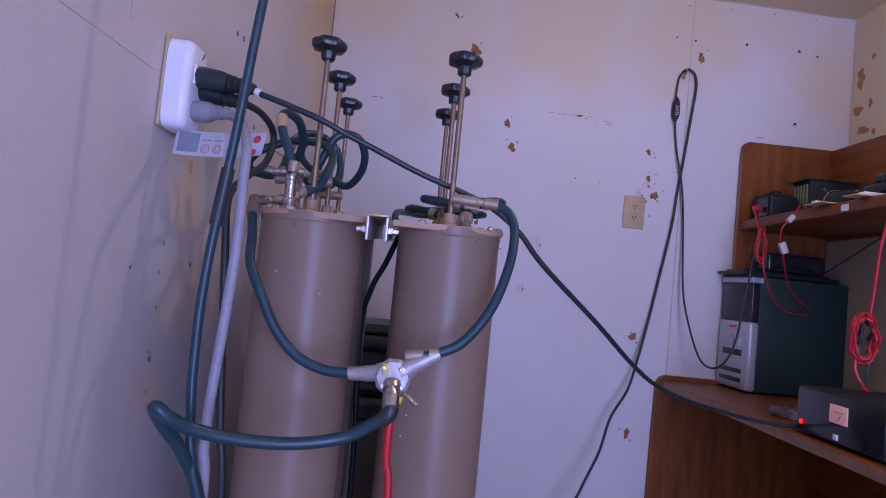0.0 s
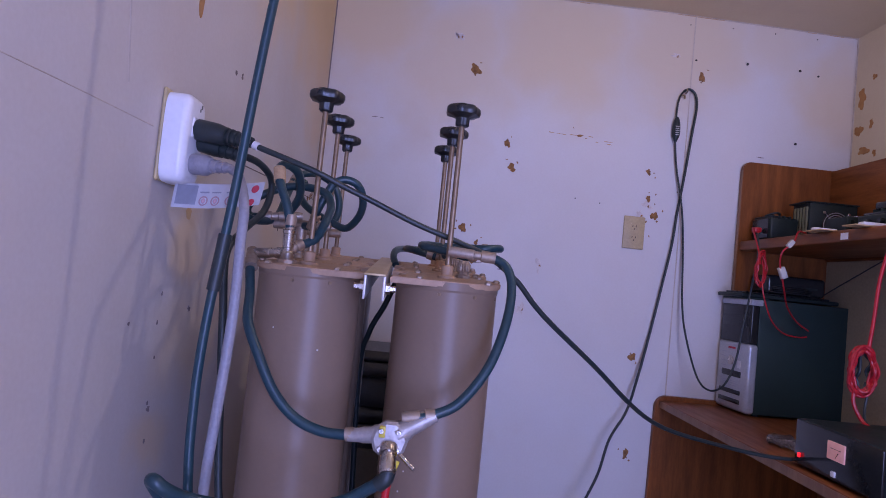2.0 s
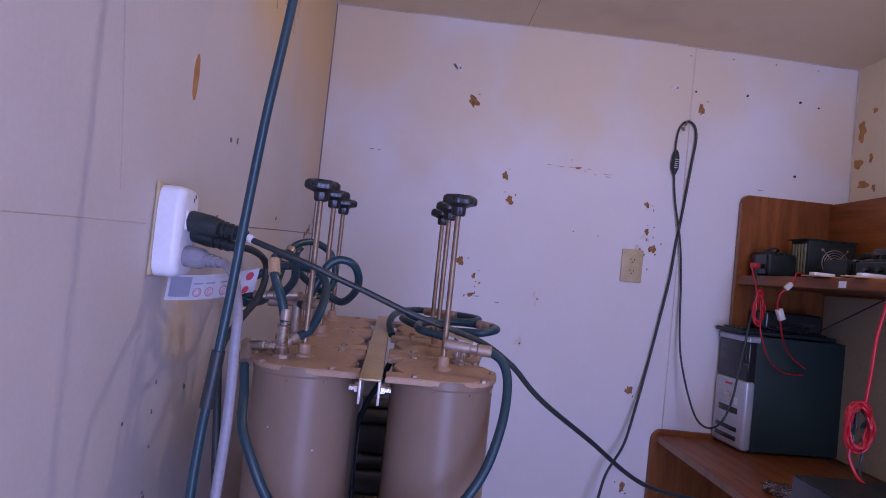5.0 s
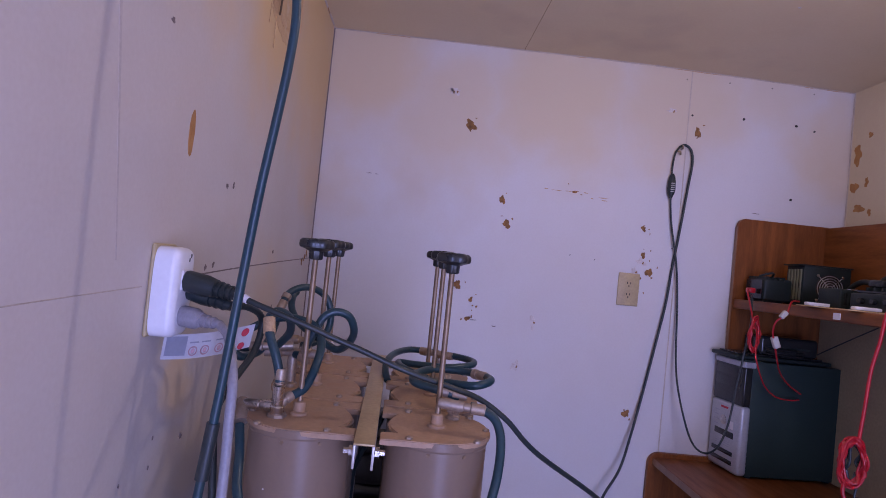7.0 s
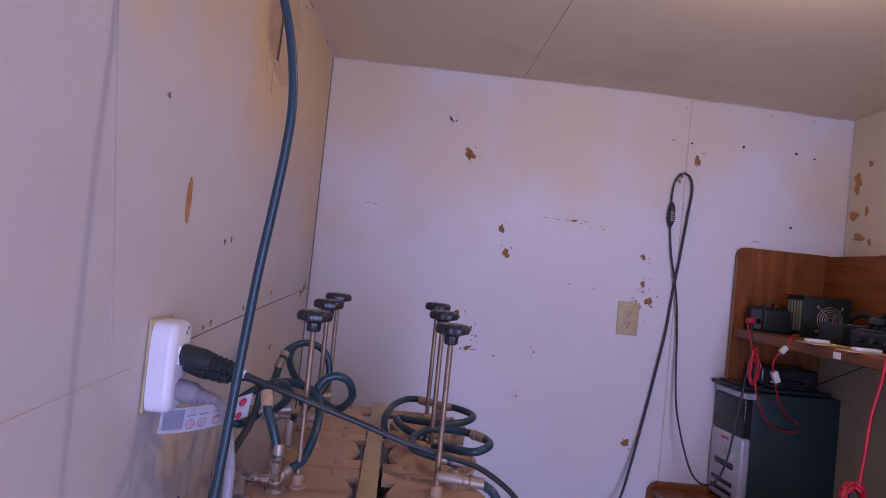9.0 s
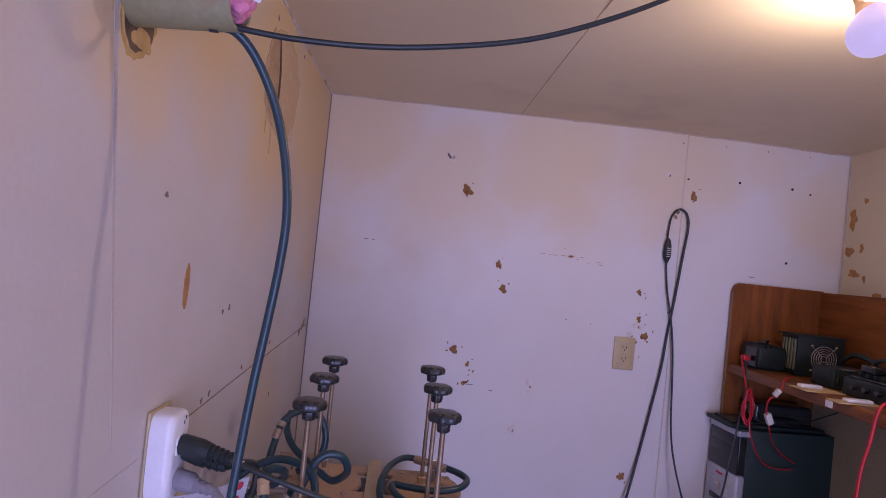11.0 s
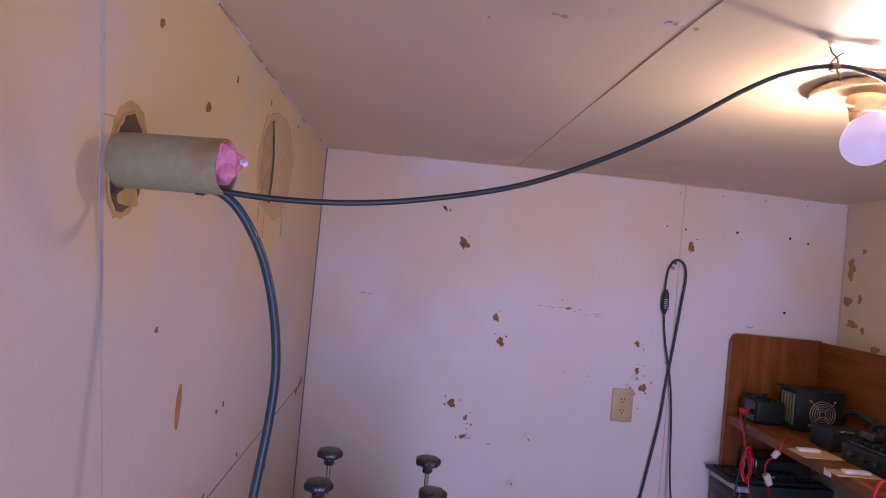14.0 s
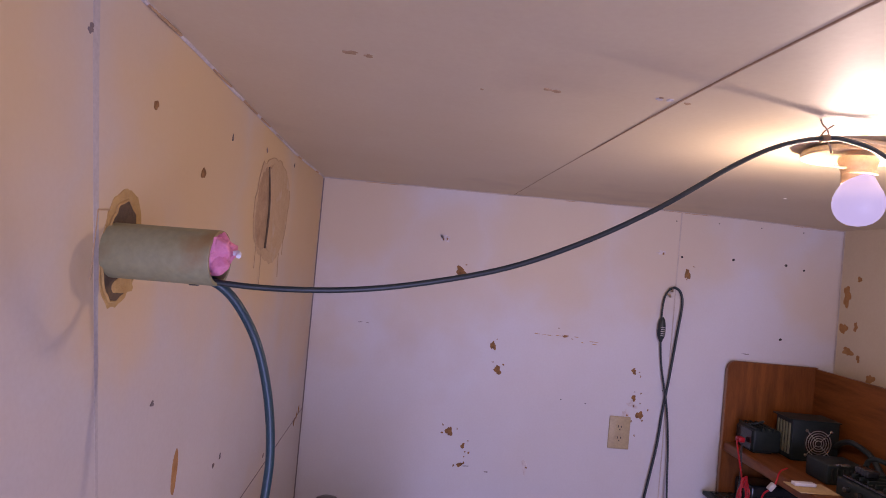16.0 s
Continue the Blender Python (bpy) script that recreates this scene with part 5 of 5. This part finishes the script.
w1 = thing("red_wire", (1.53, 1.81, 1.36), "red wire looped from the power inverter down", "wire")
part("plug", box((1.528, 1.870, SZ + 0.026), (1.552, 1.896, SZ + 0.044), 0.004), "red", w1)
part("wire", tube([(1.532, 1.883, 1.377), (1.512, 1.85, 1.368), (1.492, 1.78, 1.305), (1.494, 1.76, 1.25)], 0.0029, 8), "red", w1)
part("hank", hank((1.487, 1.745, 1.235), 0.022, 0.052, 5, 0.0027, "red", 4, 0.5), "red", w1)
part("wire", tube([(1.496, 1.745, 1.19), (1.500, 1.74, 1.150), (1.542, 1.760, 1.075), (1.600, 1.785, 1.035), (1.660, 1.80, 1.026), (1.69, 1.802, 1.030)], 0.0024, 8), "red", w1)
w2 = thing("red_wire", (1.49, 1.63, 1.31), "red wire with white connectors hanging from the shelf", "wire")
part("wire", tube([(1.575, 1.665, SZ + 0.012), (1.53, 1.63, SZ + 0.008), (1.505, 1.612, 1.312), (1.480, 1.62, 1.285), (1.482, 1.634, 1.250), (1.499, 1.648, 1.215), (1.530, 1.680, 1.165), (1.58, 1.74, 1.12), (1.640, 1.785, 1.078), (1.69, 1.795, 1.05)], 0.0026, 8), "red", w2)
part("connector", box((-0.0095, -0.008, -0.018), (0.0095, 0.008, 0.018), 0.003, 2, pose(1.499, 1.645, 1.222, 0, -22, 0)), "nylon", w2, "white nylon wire connector")
part("connector", box((-0.0075, -0.007, -0.013), (0.0075, 0.007, 0.013), 0.003, 2, pose(1.498, 1.614, 1.309, 0, 40, 0)), "nylon", w2, "white nylon wire connector")
w3 = thing("red_wire", (1.50, 1.25, 1.25), "thick red wire pair hanging into a coiled hank", "wire")
part("wire", tube([(1.60, 1.24, SZ + 0.03), (1.53, 1.24, SZ + 0.02), (1.512, 1.245, 1.27), (1.500, 1.25, 1.20), (1.492, 1.25, 1.11), (1.484, 1.25, 1.035)], 0.0046, 10), "red", w3)
part("hank", hank((1.472, 1.25, 0.980), 0.027, 0.054, 9, 0.0034, "red", 9, -0.15), "red", w3)
part("hank", hank((1.478, 1.256, 0.978), 0.020, 0.050, 3, 0.0036, "cord", 12, 0.2), "cord", w3)
part("wire", tube([(1.455, 1.25, 0.935), (1.455, 1.25, 0.905), (1.466, 1.24, 0.872), (1.47, 1.22, 0.858), (1.47, 1.19, 0.852)], 0.0045, 8), "red", w3)
part("wire", tube([(1.490, 1.25, 0.935), (1.484, 1.25, 0.90), (1.474, 1.235, 0.87), (1.472, 1.21, 0.853)], 0.0030, 8), "cord", w3)

# bench power supply on the desk
bench = thing("bench_power_supply", (1.43, 1.1, DZ), "black bench power supply with a lit meter", "power supply")
bx0, by0, by1, bz = 1.312, 0.965, 1.238, DZ + 0.110
part("case", box((bx0 + 0.006, by0, DZ + 0.006), (1.60, by1, bz), 0.004, 2), "matt", bench)
face = part("front_panel", box((bx0, by0 + 0.002, DZ + 0.008), (bx0 + 0.006, by1 - 0.002, bz - 0.003), 0.002), "gloss", bench)
part("indicator_switch", box((bx0 - 0.004, 1.2135, DZ + 0.024), (bx0 + 0.001, 1.2205, DZ + 0.034), 0.001), "lamp_red", face, "glowing red rocker switch")
mt = part("meter_window", box((bx0 - 0.003, 1.068, DZ + 0.050), (bx0 + 0.001, 1.122, DZ + 0.088), 0.001), "meter", face, "pink lit needle meter")
part("needle", rod((bx0 - 0.0035, 1.094, DZ + 0.056), (bx0 - 0.0035, 1.086, DZ + 0.068), 0.0006, 6), "dark", mt)
part("scale_bar", box((bx0 - 0.0036, 1.078, DZ + 0.0735), (bx0 - 0.003, 1.110, DZ + 0.0745)), "dark", mt)
part("rocker", box((bx0 - 0.004, 1.094, DZ + 0.015), (bx0 + 0.001, 1.106, DZ + 0.027), 0.001), "white", face)
part("top_label", box((1.42, 0.99, bz + 0.0002), (1.50, 1.05, bz + 0.0012)), "paper", bench)
for px_, py_ in ((1.34, 0.985), (1.34, 1.215), (1.57, 0.985), (1.57, 1.215)):
    part("foot", lathe([(0.010, 0), (0.010, 0.0065)], (px_, py_, DZ), (0, 0, 1), 12), "matt", bench)

# crumpled clear bag on the desk
bm = bmesh.new()
bmesh.ops.create_icosphere(bm, subdivisions=4, radius=1, matrix=Matrix.Translation((1.40, 1.42, DZ + 0.012)) @ Matrix.Diagonal((0.035, 0.055, 0.013, 1)))
for v in bm.verts:
    v.co += Vector((0.012, 0.016, 0.009)) * noise.noise(v.co * 55) + Vector((0, 0, 0.004)) * noise.noise(v.co * 160)
    v.co.z = max(v.co.z, DZ + 0.0005)
whole("plastic_bag", bm, "bag", "small crumpled clear plastic bag on the desk", "bag", smooth=False)

# ---- ceiling lampholder and bulb ----
lamp = thing("ceiling_lampholder", (1.10, 0.82, ROOM_Z), "old tan lampholder with a bare lit bulb", "lamp")
cx, cy = 1.104, 0.825
part("canopy", lathe([(0.020, -0.001), (0.070, -0.001), (0.083, -0.008), (0.086, -0.017), (0.084, -0.019), (0.079, -0.012), (0.066, -0.006), (0.030, -0.006)], (cx + 0.002, cy - 0.01, ROOM_Z), (0, 0, 1), 48), "porcelain", lamp, "tan dished ceiling canopy")
for k, (ax, ay) in enumerate(((1.045, 0.775), (1.065, 0.765), (1.095, 0.76))):
    part("canopy_crack", tube([(ax, ay, ROOM_Z - 0.0075), (ax + 0.012, ay + 0.012, ROOM_Z - 0.0068)], 0.0012, 6), "torn", lamp)
part("socket", lathe([(0.029, 0.0), (0.031, -0.006), (0.029, -0.014), (0.024, -0.026), (0.022, -0.040), (0.0215, -0.046)], (BULB.x - 0.003, BULB.y + 0.004, ROOM_Z - 0.017), (0.03, -0.03, 1), 28), "porcelain", lamp)
part("collar", lathe([(0.027, 0), (0.027, -0.006), (0.020, -0.009)], (BULB.x - 0.001, BULB.y + 0.002, ROOM_Z - 0.040), (0.02, -0.02, 1), 24), "porcelain", lamp)
part("pull_chain", tube([(BULB.x - 0.02, BULB.y, ROOM_Z - 0.036), (BULB.x - 0.04, BULB.y - 0.004, ROOM_Z - 0.038), (BULB.x - 0.052, BULB.y - 0.006, ROOM_Z - 0.036)], 0.0022, 6), "porcelain", lamp)
glass = part("bulb", lathe([(0.014, 0.062), (0.016, 0.052), (0.024, 0.036), (0.034, 0.018), (0.0385, 0.006), (0.0395, -0.003), (0.0385, -0.013), (0.0355, -0.022), (0.030, -0.0305), (0.0225, -0.037), (0.0135, -0.041), (0.005, -0.0425)], BULB, (0, 0, 1), 36), "bulb", lamp, "lit frosted glass bulb", angle=70)
glass.visible_shadow = False
